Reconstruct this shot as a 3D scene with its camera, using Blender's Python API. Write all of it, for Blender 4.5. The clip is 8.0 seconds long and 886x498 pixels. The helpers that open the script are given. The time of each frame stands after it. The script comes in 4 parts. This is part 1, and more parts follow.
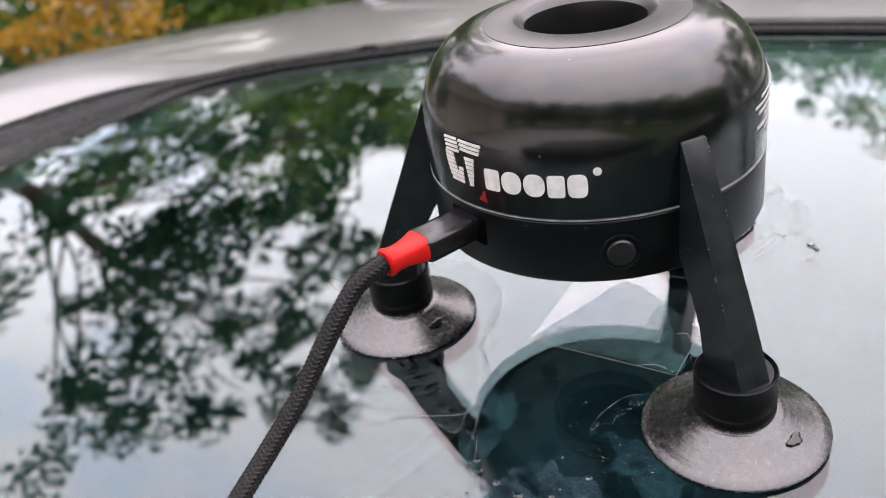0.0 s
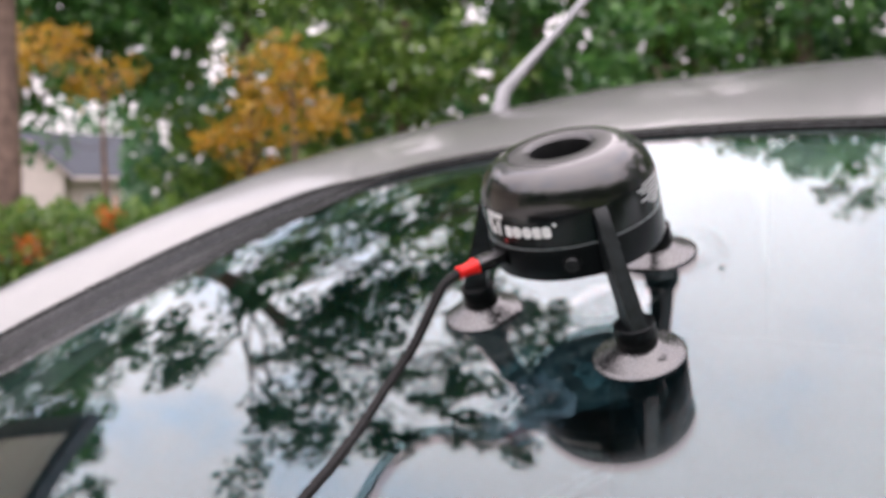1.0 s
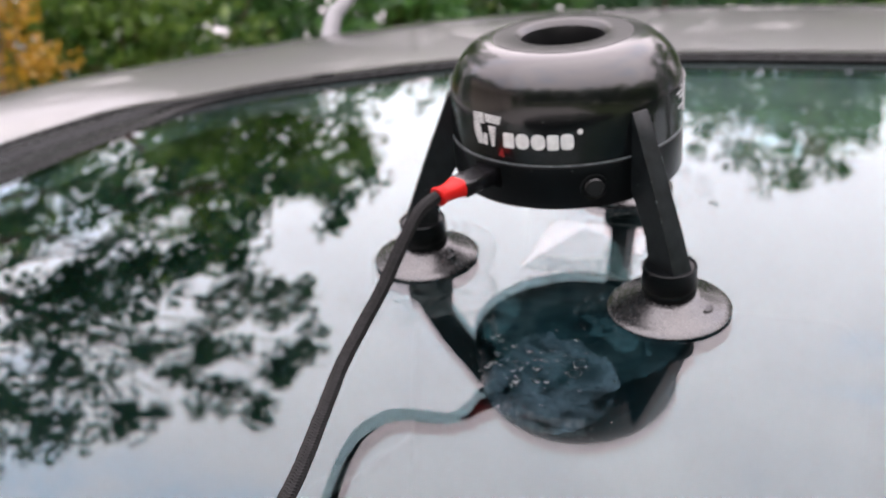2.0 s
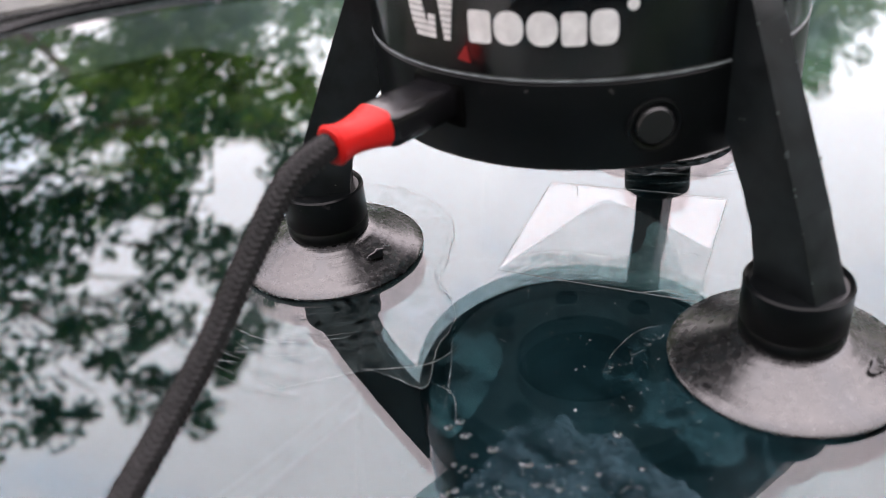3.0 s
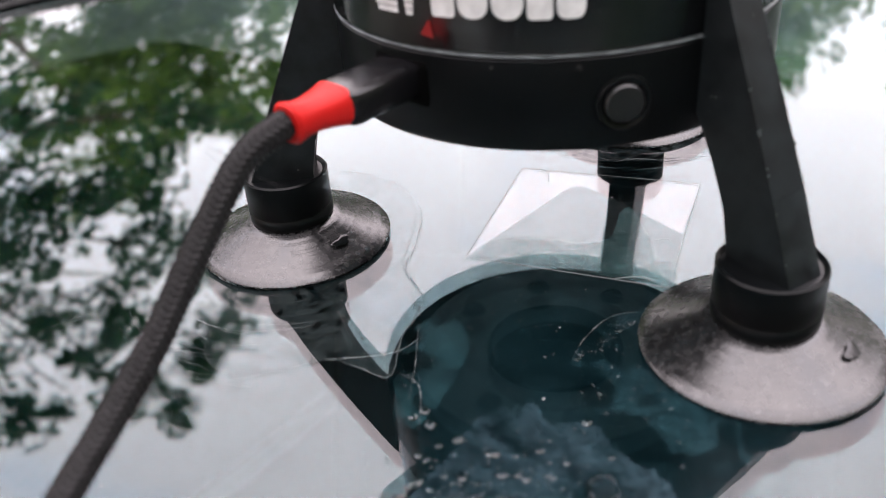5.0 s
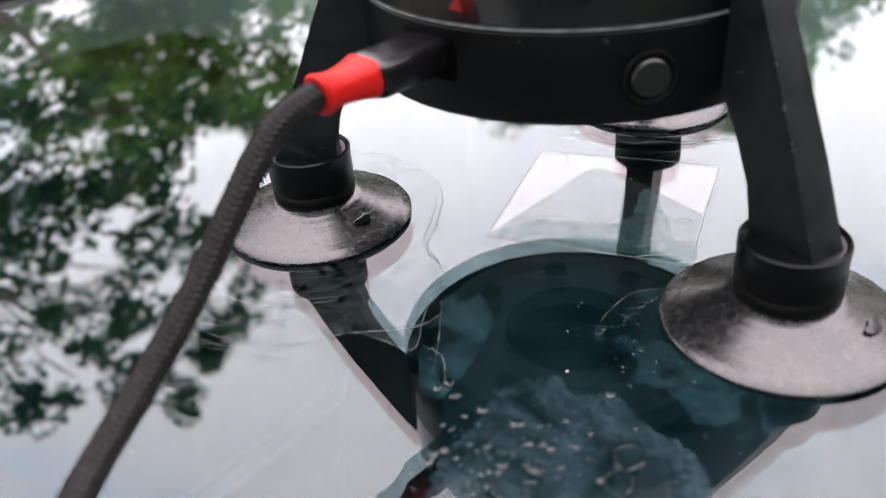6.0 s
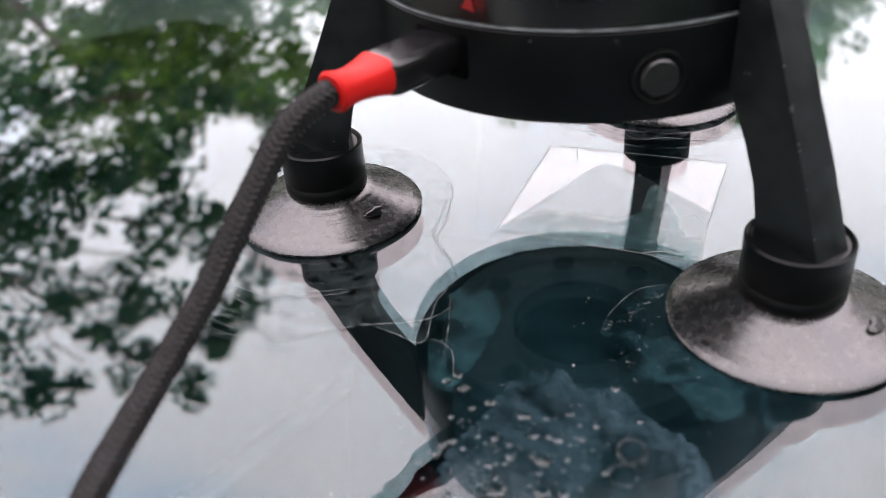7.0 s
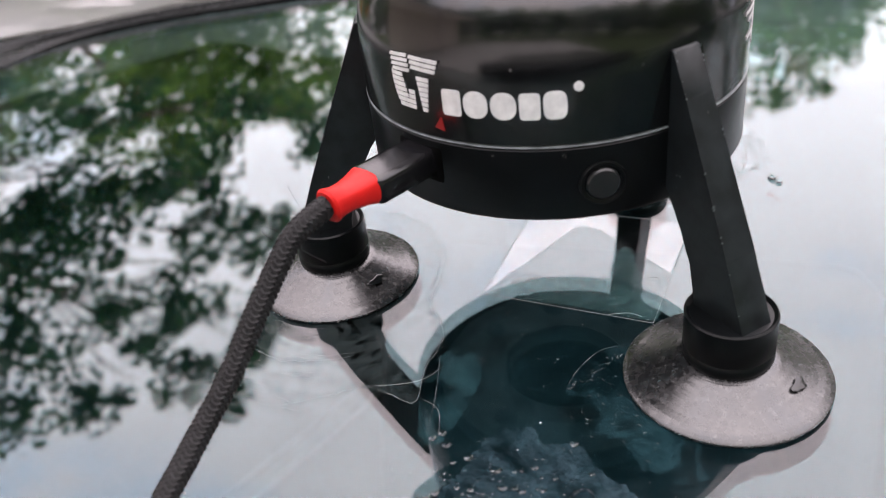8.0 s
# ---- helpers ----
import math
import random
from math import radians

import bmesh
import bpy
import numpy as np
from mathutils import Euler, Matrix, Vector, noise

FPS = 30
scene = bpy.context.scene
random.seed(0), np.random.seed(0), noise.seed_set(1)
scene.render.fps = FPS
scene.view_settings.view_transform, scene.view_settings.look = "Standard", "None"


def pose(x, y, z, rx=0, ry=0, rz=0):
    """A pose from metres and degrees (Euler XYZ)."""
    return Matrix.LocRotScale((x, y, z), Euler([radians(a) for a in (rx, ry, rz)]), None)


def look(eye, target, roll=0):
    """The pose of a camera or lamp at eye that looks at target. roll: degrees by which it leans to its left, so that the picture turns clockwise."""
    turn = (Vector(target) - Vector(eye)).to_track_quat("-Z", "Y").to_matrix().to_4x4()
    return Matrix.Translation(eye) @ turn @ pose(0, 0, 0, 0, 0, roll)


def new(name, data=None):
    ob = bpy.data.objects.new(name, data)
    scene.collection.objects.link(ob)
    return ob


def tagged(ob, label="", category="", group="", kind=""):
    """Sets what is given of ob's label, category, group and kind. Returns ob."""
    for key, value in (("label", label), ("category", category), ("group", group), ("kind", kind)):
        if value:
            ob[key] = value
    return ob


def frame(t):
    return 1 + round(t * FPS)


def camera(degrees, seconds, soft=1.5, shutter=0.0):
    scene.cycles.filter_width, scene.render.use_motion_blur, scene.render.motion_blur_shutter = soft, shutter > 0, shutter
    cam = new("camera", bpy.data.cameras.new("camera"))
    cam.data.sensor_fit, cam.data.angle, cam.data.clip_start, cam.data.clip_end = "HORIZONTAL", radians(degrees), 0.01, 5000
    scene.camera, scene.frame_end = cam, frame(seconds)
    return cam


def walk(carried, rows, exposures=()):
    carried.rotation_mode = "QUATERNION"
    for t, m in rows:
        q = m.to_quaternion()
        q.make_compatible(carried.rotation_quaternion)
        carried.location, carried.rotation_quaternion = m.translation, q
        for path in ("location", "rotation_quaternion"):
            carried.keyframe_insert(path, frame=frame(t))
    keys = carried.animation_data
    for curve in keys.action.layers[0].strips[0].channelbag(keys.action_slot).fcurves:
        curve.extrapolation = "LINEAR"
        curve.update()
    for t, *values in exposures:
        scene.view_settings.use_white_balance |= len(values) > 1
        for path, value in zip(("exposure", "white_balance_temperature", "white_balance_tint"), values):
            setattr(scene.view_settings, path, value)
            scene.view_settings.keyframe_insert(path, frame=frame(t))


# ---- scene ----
cam = camera(53.84, 8.0, soft=0.5)
cam.data.dof.use_dof = True
cam.data.dof.focus_distance = 0.17
cam.data.dof.aperture_fstop = 20.0
ROWS = [
    (0.0, 0.0502, -0.2088, 1.4211, 82.46, -2.10, 24.47),
    (0.2, 0.0623, -0.2282, 1.4229, 82.41, -1.06, 25.87),
    (0.5, 0.1190, -0.2735, 1.4319, 84.99, 0.14, 31.65),
    (0.8, 0.1626, -0.3241, 1.4301, 86.15, 0.21, 35.63),
    (1.0, 0.1670, -0.3452, 1.4213, 87.40, 0.00, 35.54),
    (1.2, 0.1456, -0.3533, 1.4231, 85.90, 0.03, 32.38),
    (1.5, 0.1122, -0.3519, 1.4075, 85.83, 0.29, 24.21),
    (1.7, 0.0854, -0.3410, 1.3995, 85.97, -0.72, 20.82),
    (2.8, 0.0140, -0.1738, 1.4046, 83.49, -1.95, 15.93),
    (3.0, 0.0179, -0.1721, 1.3982, 82.41, -1.73, 15.30),
    (3.5, 0.0172, -0.1651, 1.3924, 81.35, -2.26, 14.98),
    (4.0, 0.0191, -0.1647, 1.3950, 82.45, -2.27, 13.93),
    (5.5, 0.0185, -0.1691, 1.3958, 82.12, -1.59, 13.96),
    (6.0, 0.0168, -0.1698, 1.3926, 81.99, -2.08, 14.35),
    (6.5, 0.0161, -0.1703, 1.3907, 81.89, -2.47, 14.58),
    (7.0, 0.0170, -0.1719, 1.3938, 81.23, -2.61, 14.97),
    (7.5, 0.0195, -0.1726, 1.3966, 81.56, -2.57, 14.97),
    (7.7, 0.0239, -0.1771, 1.4032, 81.39, -2.28, 15.20),
    (7.8, 0.0258, -0.1823, 1.4046, 81.36, -1.61, 15.71),
    (8.0, 0.0303, -0.1898, 1.4119, 80.78, -0.77, 16.96),
]
EXPOSURES = [(0.0, 0.05, 6540, 14), (1.0, 0.0, 6480, 14), (1.6, -0.05, 6480, 14), (3.0, 0.02, 6560, 14), (8.0, 0.02, 6560, 14)]
walk(cam, [(t, pose(x, y, z, rx, ry, rz)) for t, x, y, z, rx, ry, rz in ROWS], EXPOSURES)

# ---- the windscreen's own frame: z is the normal of the glass under the lamp, y runs up the slope ----
BASE = Vector((0, 0, 1.38))
GLASS = Matrix(((0.99858, 0.05335, 0.00000, 0), (-0.04838, 0.90543, -0.42174, 0), (-0.02250, 0.42114, 0.90672, 0), (0, 0, 0, 1)))
GLASS.translation = BASE

# ---- world and light: a bright overcast sky with a few pale blue breaks ----
world = bpy.data.worlds.new("sky")
scene.world = world
world.use_nodes = True
wn, wl = world.node_tree.nodes, world.node_tree.links
background = wn["Background"]
towards = wn.new("ShaderNodeTexCoord")
clouds = wn.new("ShaderNodeTexNoise")
clouds.inputs["Scale"].default_value = 3.6
clouds.inputs["Detail"].default_value = 7
clouds.inputs["Roughness"].default_value = 0.58
clouds.inputs["Distortion"].default_value = 0.35
wl.new(towards.outputs["Generated"], clouds.inputs["Vector"])
cloud_ramp = wn.new("ShaderNodeValToRGB")
ramp_stops = cloud_ramp.color_ramp.elements
ramp_stops[0].position, ramp_stops[0].color = 0.29, (0.64, 0.73, 0.92, 1)
ramp_stops[1].position, ramp_stops[1].color = 0.64, (1.06, 0.95, 0.985, 1)
middle_stop = ramp_stops.new(0.46)
middle_stop.color = (0.965, 0.868, 0.915, 1)
wl.new(clouds.outputs["Fac"], cloud_ramp.inputs["Fac"])
wl.new(cloud_ramp.outputs["Color"], background.inputs["Color"])
# an overcast sky is about three times brighter overhead than at the horizon
height, overcast = wn.new("ShaderNodeSeparateXYZ"), wn.new("ShaderNodeMapRange")
wl.new(towards.outputs["Generated"], height.inputs[0])
wl.new(height.outputs["Z"], overcast.inputs["Value"])
overcast.inputs["To Min"].default_value, overcast.inputs["To Max"].default_value = 1.0, 5.85
wl.new(overcast.outputs["Result"], background.inputs["Strength"])
sun = new("sun", bpy.data.lights.new("sun", "SUN"))
sun.data.energy, sun.data.angle, sun.data.color = 2.0, radians(110), (1.0, 0.96, 0.92)
sun.matrix_world = look((4, -9, 9.5), (0, 0, 1))


# ---- materials ----
def material(name, colour, rough=0.5, metal=0.0, spread=0.25, scale=40.0, bump=0.0, bump_scale=200.0, coat=0.0, coat_rough=0.06, rough_spread=0.0, island=0.0, spec=0.5, specks=0.0):
    m = bpy.data.materials.new(name)
    m.use_nodes = True
    n, l = m.node_tree.nodes, m.node_tree.links
    b = n["Principled BSDF"]
    b.inputs["Roughness"].default_value, b.inputs["Metallic"].default_value = rough, metal
    b.inputs["Coat Weight"].default_value, b.inputs["Coat Roughness"].default_value = coat, coat_rough
    b.inputs["Specular IOR Level"].default_value = spec
    where = n.new("ShaderNodeTexCoord")
    noise_node = n.new("ShaderNodeTexNoise")
    noise_node.inputs["Scale"].default_value, noise_node.inputs["Detail"].default_value = scale, 8
    l.new(where.outputs["Object"], noise_node.inputs["Vector"])
    ramp = n.new("ShaderNodeValToRGB")
    ramp.color_ramp.elements[0].position, ramp.color_ramp.elements[1].position = 0.3, 0.7
    ramp.color_ramp.elements[0].color = tuple(c * (1 - spread) for c in colour) + (1,)
    ramp.color_ramp.elements[1].color = tuple(min(1, c * (1 + spread)) for c in colour) + (1,)
    l.new(noise_node.outputs["Fac"], ramp.inputs["Fac"])
    out = ramp.outputs["Color"]
    if island:
        geo = n.new("ShaderNodeNewGeometry")
        hsv = n.new("ShaderNodeHueSaturation")
        rng = n.new("ShaderNodeMapRange")
        rng.inputs["To Min"].default_value, rng.inputs["To Max"].default_value = 1 - island, 1 + island
        l.new(geo.outputs["Random Per Island"], rng.inputs["Value"])
        l.new(rng.outputs["Result"], hsv.inputs["Value"])
        l.new(out, hsv.inputs["Color"])
        out = hsv.outputs["Color"]
    if specks:
        dots, cut, mixer = n.new("ShaderNodeTexNoise"), n.new("ShaderNodeMapRange"), n.new("ShaderNodeMix")
        dots.inputs["Scale"].default_value, dots.inputs["Detail"].default_value = 850.0, 3
        l.new(where.outputs["Object"], dots.inputs["Vector"])
        cut.inputs["From Min"].default_value, cut.inputs["From Max"].default_value = 0.73, 0.78
        cut.inputs["To Max"].default_value = specks
        l.new(dots.outputs["Fac"], cut.inputs["Value"])
        mixer.data_type = "RGBA"
        l.new(cut.outputs["Result"], mixer.inputs[0])
        l.new(out, mixer.inputs[6])
        mixer.inputs[7].default_value = (0.30, 0.30, 0.29, 1)
        out = mixer.outputs[2]
    l.new(out, b.inputs["Base Color"])
    if rough_spread:
        fine = n.new("ShaderNodeTexNoise")
        fine.inputs["Scale"].default_value, fine.inputs["Detail"].default_value = scale * 3.1, 6
        l.new(where.outputs["Object"], fine.inputs["Vector"])
        rr = n.new("ShaderNodeMapRange")
        rr.inputs["From Min"].default_value, rr.inputs["From Max"].default_value = 0.3, 0.7
        rr.inputs["To Min"].default_value, rr.inputs["To Max"].default_value = max(0.02, rough - rough_spread), min(1, rough + rough_spread)
        l.new(fine.outputs["Fac"], rr.inputs["Value"])
        l.new(rr.outputs["Result"], b.inputs["Roughness"])
    if bump:
        bn = n.new("ShaderNodeTexNoise")
        bn.inputs["Scale"].default_value, bn.inputs["Detail"].default_value = bump_scale, 4
        l.new(where.outputs["Object"], bn.inputs["Vector"])
        bp = n.new("ShaderNodeBump")
        bp.inputs["Strength"].default_value, bp.inputs["Distance"].default_value = bump, 0.3 / bump_scale
        l.new(bn.outputs["Fac"], bp.inputs["Height"])
        l.new(bp.outputs["Normal"], b.inputs["Normal"])
    return m


def leaf_material(name, low, high, through_light=0.55):
    m = bpy.data.materials.new(name)
    m.use_nodes = True
    n, l = m.node_tree.nodes, m.node_tree.links
    n.remove(n["Principled BSDF"])
    geo, ramp = n.new("ShaderNodeNewGeometry"), n.new("ShaderNodeValToRGB")
    ramp.color_ramp.elements[0].color, ramp.color_ramp.elements[1].color = low + (1,), high + (1,)
    l.new(geo.outputs["Random Per Island"], ramp.inputs["Fac"])
    d, tr, mix, gl, mix2 = (n.new("ShaderNodeBsdf" + k) if k in ("Diffuse", "Translucent", "Glossy") else n.new("ShaderNodeMixShader") for k in ("Diffuse", "Translucent", "Mix", "Glossy", "Mix2"))
    l.new(ramp.outputs["Color"], d.inputs["Color"])
    l.new(ramp.outputs["Color"], tr.inputs["Color"])
    mix.inputs[0].default_value = through_light
    l.new(d.outputs[0], mix.inputs[1])
    l.new(tr.outputs[0], mix.inputs[2])
    gl.inputs["Roughness"].default_value = 0.4
    mix2.inputs[0].default_value = 0.04
    l.new(mix.outputs[0], mix2.inputs[1])
    l.new(gl.outputs[0], mix2.inputs[2])
    l.new(mix2.outputs[0], n["Material Output"].inputs["Surface"])
    return m


def glass_material(name, tint, rough=0.0, ior=1.52):
    m = bpy.data.materials.new(name)
    m.use_nodes = True
    b = m.node_tree.nodes["Principled BSDF"]
    b.inputs["Base Color"].default_value = tint + (1,)
    b.inputs["Transmission Weight"].default_value, b.inputs["Roughness"].default_value, b.inputs["IOR"].default_value = 1.0, rough, ior
    return m


def veil_material(name, colour, cover, scale, low, high, rough=0.4, distort=1.5):
    """A thin film with uneven cover: smears, dried water and resin on glass."""
    m = bpy.data.materials.new(name)
    m.use_nodes = True
    n, l = m.node_tree.nodes, m.node_tree.links
    b = n["Principled BSDF"]
    b.inputs["Base Color"].default_value, b.inputs["Roughness"].default_value = colour + (1,), rough
    clear, mix = n.new("ShaderNodeBsdfTransparent"), n.new("ShaderNodeMixShader")
    where, tex, rng = n.new("ShaderNodeTexCoord"), n.new("ShaderNodeTexNoise"), n.new("ShaderNodeMapRange")
    tex.inputs["Scale"].default_value, tex.inputs["Detail"].default_value, tex.inputs["Distortion"].default_value = scale, 8, distort
    l.new(where.outputs["Object"], tex.inputs["Vector"])
    rng.inputs["From Min"].default_value, rng.inputs["From Max"].default_value = low, high
    rng.inputs["To Min"].default_value, rng.inputs["To Max"].default_value = 0.0, cover
    l.new(tex.outputs["Fac"], rng.inputs["Value"])
    l.new(rng.outputs["Result"], mix.inputs[0])
    l.new(clear.outputs[0], mix.inputs[1])
    l.new(b.outputs[0], mix.inputs[2])
    l.new(mix.outputs[0], n["Material Output"].inputs["Surface"])
    return m


PAINT = material("silver_beige_paint", (0.325, 0.33, 0.322), 0.30, 0.30, 0.06, 3.0, 0.05, 2500.0, coat=1.0, coat_rough=0.025)
TRIM = material("black_rubber_trim", (0.006, 0.007, 0.007), 0.38, spread=0.4, scale=60.0, rough_spread=0.1, spec=0.25)
MOULDING = material("glossy_black_moulding", (0.006, 0.007, 0.007), 0.28, spread=0.3, scale=60.0, rough_spread=0.08, spec=0.08)
FRIT = material("black_ceramic_band", (0.012, 0.013, 0.013), 0.25, spread=0.2)
SCREEN = glass_material("green_tinted_laminated_glass", (0.60, 0.89, 0.92))
CABIN = material("dark_cabin_plastic", (0.008, 0.021, 0.026), 0.8, spread=0.3, scale=15.0, bump=0.4, bump_scale=500.0, spec=0.12)
GLOSS = material("glossy_black_plastic", (0.002, 0.0024, 0.0028), 0.19, spread=0.3, scale=90.0, bump=0.03, bump_scale=900.0, rough_spread=0.05, spec=0.45, coat=0.5, coat_rough=0.13, specks=0.35)
SATIN = material("satin_black_plastic", (0.003, 0.0038, 0.0042), 0.30, spread=0.3, scale=120.0, bump=0.08, bump_scale=2500.0, rough_spread=0.02, specks=0.3, spec=0.18)
RING = material("matt_black_top_ring", (0.009, 0.0095, 0.010), 0.30, spread=0.2, scale=200.0, bump=0.1, bump_scale=3000.0)
LEG = material("scuffed_black_plastic", (0.007, 0.0095, 0.0105), 0.38, spread=0.5, scale=300.0, bump=0.15, bump_scale=2600.0, rough_spread=0.06, specks=0.5, spec=0.30)
RUBBER = material("worn_black_rubber", (0.018, 0.0185, 0.019), 0.25, spread=0.5, scale=260.0, bump=0.25, bump_scale=1800.0, rough_spread=0.08)



def rubber_material():
    m = RUBBER.copy()
    m.name = "dusty_turned_rubber"
    n, l = m.node_tree.nodes, m.node_tree.links
    b = n["Principled BSDF"]
    where, split, radius, wobble = n.new("ShaderNodeTexCoord"), n.new("ShaderNodeSeparateXYZ"), n.new("ShaderNodeMath"), n.new("ShaderNodeTexNoise")
    flat, away, rings = n.new("ShaderNodeCombineXYZ"), n.new("ShaderNodeVectorMath"), n.new("ShaderNodeTexNoise")
    l.new(where.outputs["Object"], split.inputs[0])
    l.new(split.outputs["X"], flat.inputs["X"])
    l.new(split.outputs["Y"], flat.inputs["Y"])
    away.operation = "LENGTH"
    l.new(flat.outputs[0], away.inputs[0])
    # turning marks: lines that keep their distance from the axis, worn away in places
    rings.noise_dimensions = "1D"
    rings.inputs["Scale"].default_value, rings.inputs["Detail"].default_value = 1500.0, 4
    l.new(away.outputs["Value"], rings.inputs["W"])
    wobble.inputs["Scale"].default_value, wobble.inputs["Detail"].default_value = 160.0, 3
    l.new(where.outputs["Object"], wobble.inputs["Vector"])
    radius.operation = "MULTIPLY"
    l.new(rings.outputs["Fac"], radius.inputs[0])
    l.new(wobble.outputs["Fac"], radius.inputs[1])
    bump = n.new("ShaderNodeBump")
    bump.inputs["Strength"].default_value, bump.inputs["Distance"].default_value = 0.30, 0.0002
    l.new(radius.outputs[0], bump.inputs["Height"])
    l.new(bump.outputs["Normal"], b.inputs["Normal"])
    dust = n.new("ShaderNodeTexNoise")
    dust.inputs["Scale"].default_value, dust.inputs["Detail"].default_value, dust.inputs["Roughness"].default_value = 900.0, 9, 0.75
    l.new(where.outputs["Object"], dust.inputs["Vector"])
    ramp = n.new("ShaderNodeValToRGB")
    ramp.color_ramp.elements[0].position, ramp.color_ramp.elements[1].position = 0.52, 0.76
    ramp.color_ramp.elements[0].color, ramp.color_ramp.elements[1].color = (0.006, 0.0064, 0.0068, 1), (0.075, 0.075, 0.073, 1)
    l.new(dust.outputs["Fac"], ramp.inputs["Fac"])
    l.new(ramp.outputs["Color"], b.inputs["Base Color"])
    b.inputs["Specular IOR Level"].default_value = 0.9
    return m


CUP = rubber_material()
WET_RUBBER = material("wet_black_rubber", (0.004, 0.0044, 0.0048), 0.12, spread=0.3, scale=400.0, bump=0.3, bump_scale=1500.0)
WHITE = material("white_print", (0.70, 0.70, 0.69), 0.5, spread=0.15, scale=500.0)
PRINT_GREY = material("pale_grey_print", (0.42, 0.42, 0.42), 0.5, spread=0.2, scale=500.0)
RED = material("red_soft_plastic", (0.46, 0.006, 0.004), 0.48, spread=0.12, scale=120.0, bump=0.06, bump_scale=1500.0, spec=0.25)
# paler grey for the housing seam and for the worn nicks on the legs
SEAM = material("pale_seam_and_nicks", (0.135, 0.155, 0.16), 0.35, spread=0.5, scale=400.0)
ROD = material("grey_antenna_plastic", (0.22, 0.22, 0.23), 0.5, spread=0.1, scale=60.0)
PLUG = material("black_moulded_plug", (0.006, 0.006, 0.007), 0.2, spread=0.3, scale=200.0)
BRAID = material("dark_braided_nylon", (0.011, 0.0108, 0.0112), 0.66, spread=0.4, scale=700.0, island=0.28, spec=0.25)
# near-black colour stands in for shade in the plug recess and top opening
RECESS_SHADE = material("recess_shade_black", (0.0008, 0.0008, 0.0008), 0.9, spec=0.05)
# light teal-grey stands in for light that the glass throws back up
PLATE = material("lightened_teal_grey_plate", (0.26, 0.36, 0.38), 0.5, spread=0.15, scale=200.0)
LED = material("clear_led_lens", (0.06, 0.07, 0.09), 0.15, spread=0.1)
RED_PRINT = material("dark_red_print", (0.20, 0.005, 0.005), 0.45)
BARK = material("brown_bark", (0.15, 0.10, 0.082), 0.9, spread=0.45, scale=6.0, bump=0.6, bump_scale=25.0)
LEAF_A = leaf_material("green_leaves", (0.027, 0.102, 0.031), (0.135, 0.30, 0.070), 0.56)
LEAF_B = leaf_material("yellow_green_leaves", (0.052, 0.135, 0.028), (0.21, 0.32, 0.062), 0.56)
LEAF_O = leaf_material("orange_leaves", (0.32, 0.17, 0.016), (0.60, 0.36, 0.04))
FLOWER = leaf_material("orange_petals", (0.55, 0.11, 0.02), (0.75, 0.22, 0.04))
LEAF_D = leaf_material("dark_green_leaves", (0.028, 0.096, 0.046), (0.092, 0.205, 0.086), 0.56)
GRASS = material("lawn", (0.06, 0.09, 0.025), 0.95, spread=0.5, scale=3.0, bump=0.5, bump_scale=60.0)
BOUNCE_SLAB = material("pale_bounce_slab", (0.43, 0.42, 0.40), 0.9, spread=0.22, scale=4.0, bump=0.5, bump_scale=180.0)
HOUSE_WALL = material("pale_pink_siding", (0.52, 0.45, 0.43), 0.8, spread=0.06, scale=4.0)
ROOFING = material("blue_grey_shingles", (0.10, 0.11, 0.13), 0.9, spread=0.3, scale=12.0, bump=0.4, bump_scale=40.0)
FASCIA = material("dark_grey_fascia", (0.11, 0.12, 0.125), 0.6, spread=0.15, scale=10.0)
SOFFIT = material("beige_soffit_boards", (0.84, 0.76, 0.69), 0.8, spread=0.1, scale=6.0)


# ---- builders ----
def part(name, bm, mat, parent=None, label="", smooth=True):
    me = bpy.data.meshes.new(name)
    bmesh.ops.recalc_face_normals(bm, faces=bm.faces)
    bm.to_mesh(me)
    bm.free()
    me.materials.append(mat)
    if smooth:
        me.shade_smooth()
        me.set_sharp_from_angle(angle=radians(38))
    ob = new(name, me)
    if parent:
        ob.parent = parent
    if label:
        ob["label"] = label
    return ob


def thing(name, m, label, category, group="", kind=""):
    e = new(name)
    e.empty_display_size = 0.02
    e.matrix_world = m
    return tagged(e, label, category, group, kind)


def lathe(profile, seg=96, closed=False):
    """Turns (radius, height) pairs round z."""
    bm = bmesh.new()
    rings = []
    for r, z in profile:
        rings.append([bm.verts.new((r * math.cos(2 * math.pi * i / seg), r * math.sin(2 * math.pi * i / seg), z)) for i in range(seg)] if r > 1e-6 else [bm.verts.new((0, 0, z))])
    pairs = list(zip(rings, rings[1:])) + ([(rings[-1], rings[0])] if closed else [])
    for a, b in pairs:
        for i in range(seg):
            j = (i + 1) % seg
            if len(a) == 1 and len(b) == 1:
                continue
            if len(a) == 1:
                bm.faces.new((a[0], b[i], b[j]))
            elif len(b) == 1:
                bm.faces.new((a[i], a[j], b[0]))
            else:
                bm.faces.new((a[i], a[j], b[j], b[i]))
    return bm


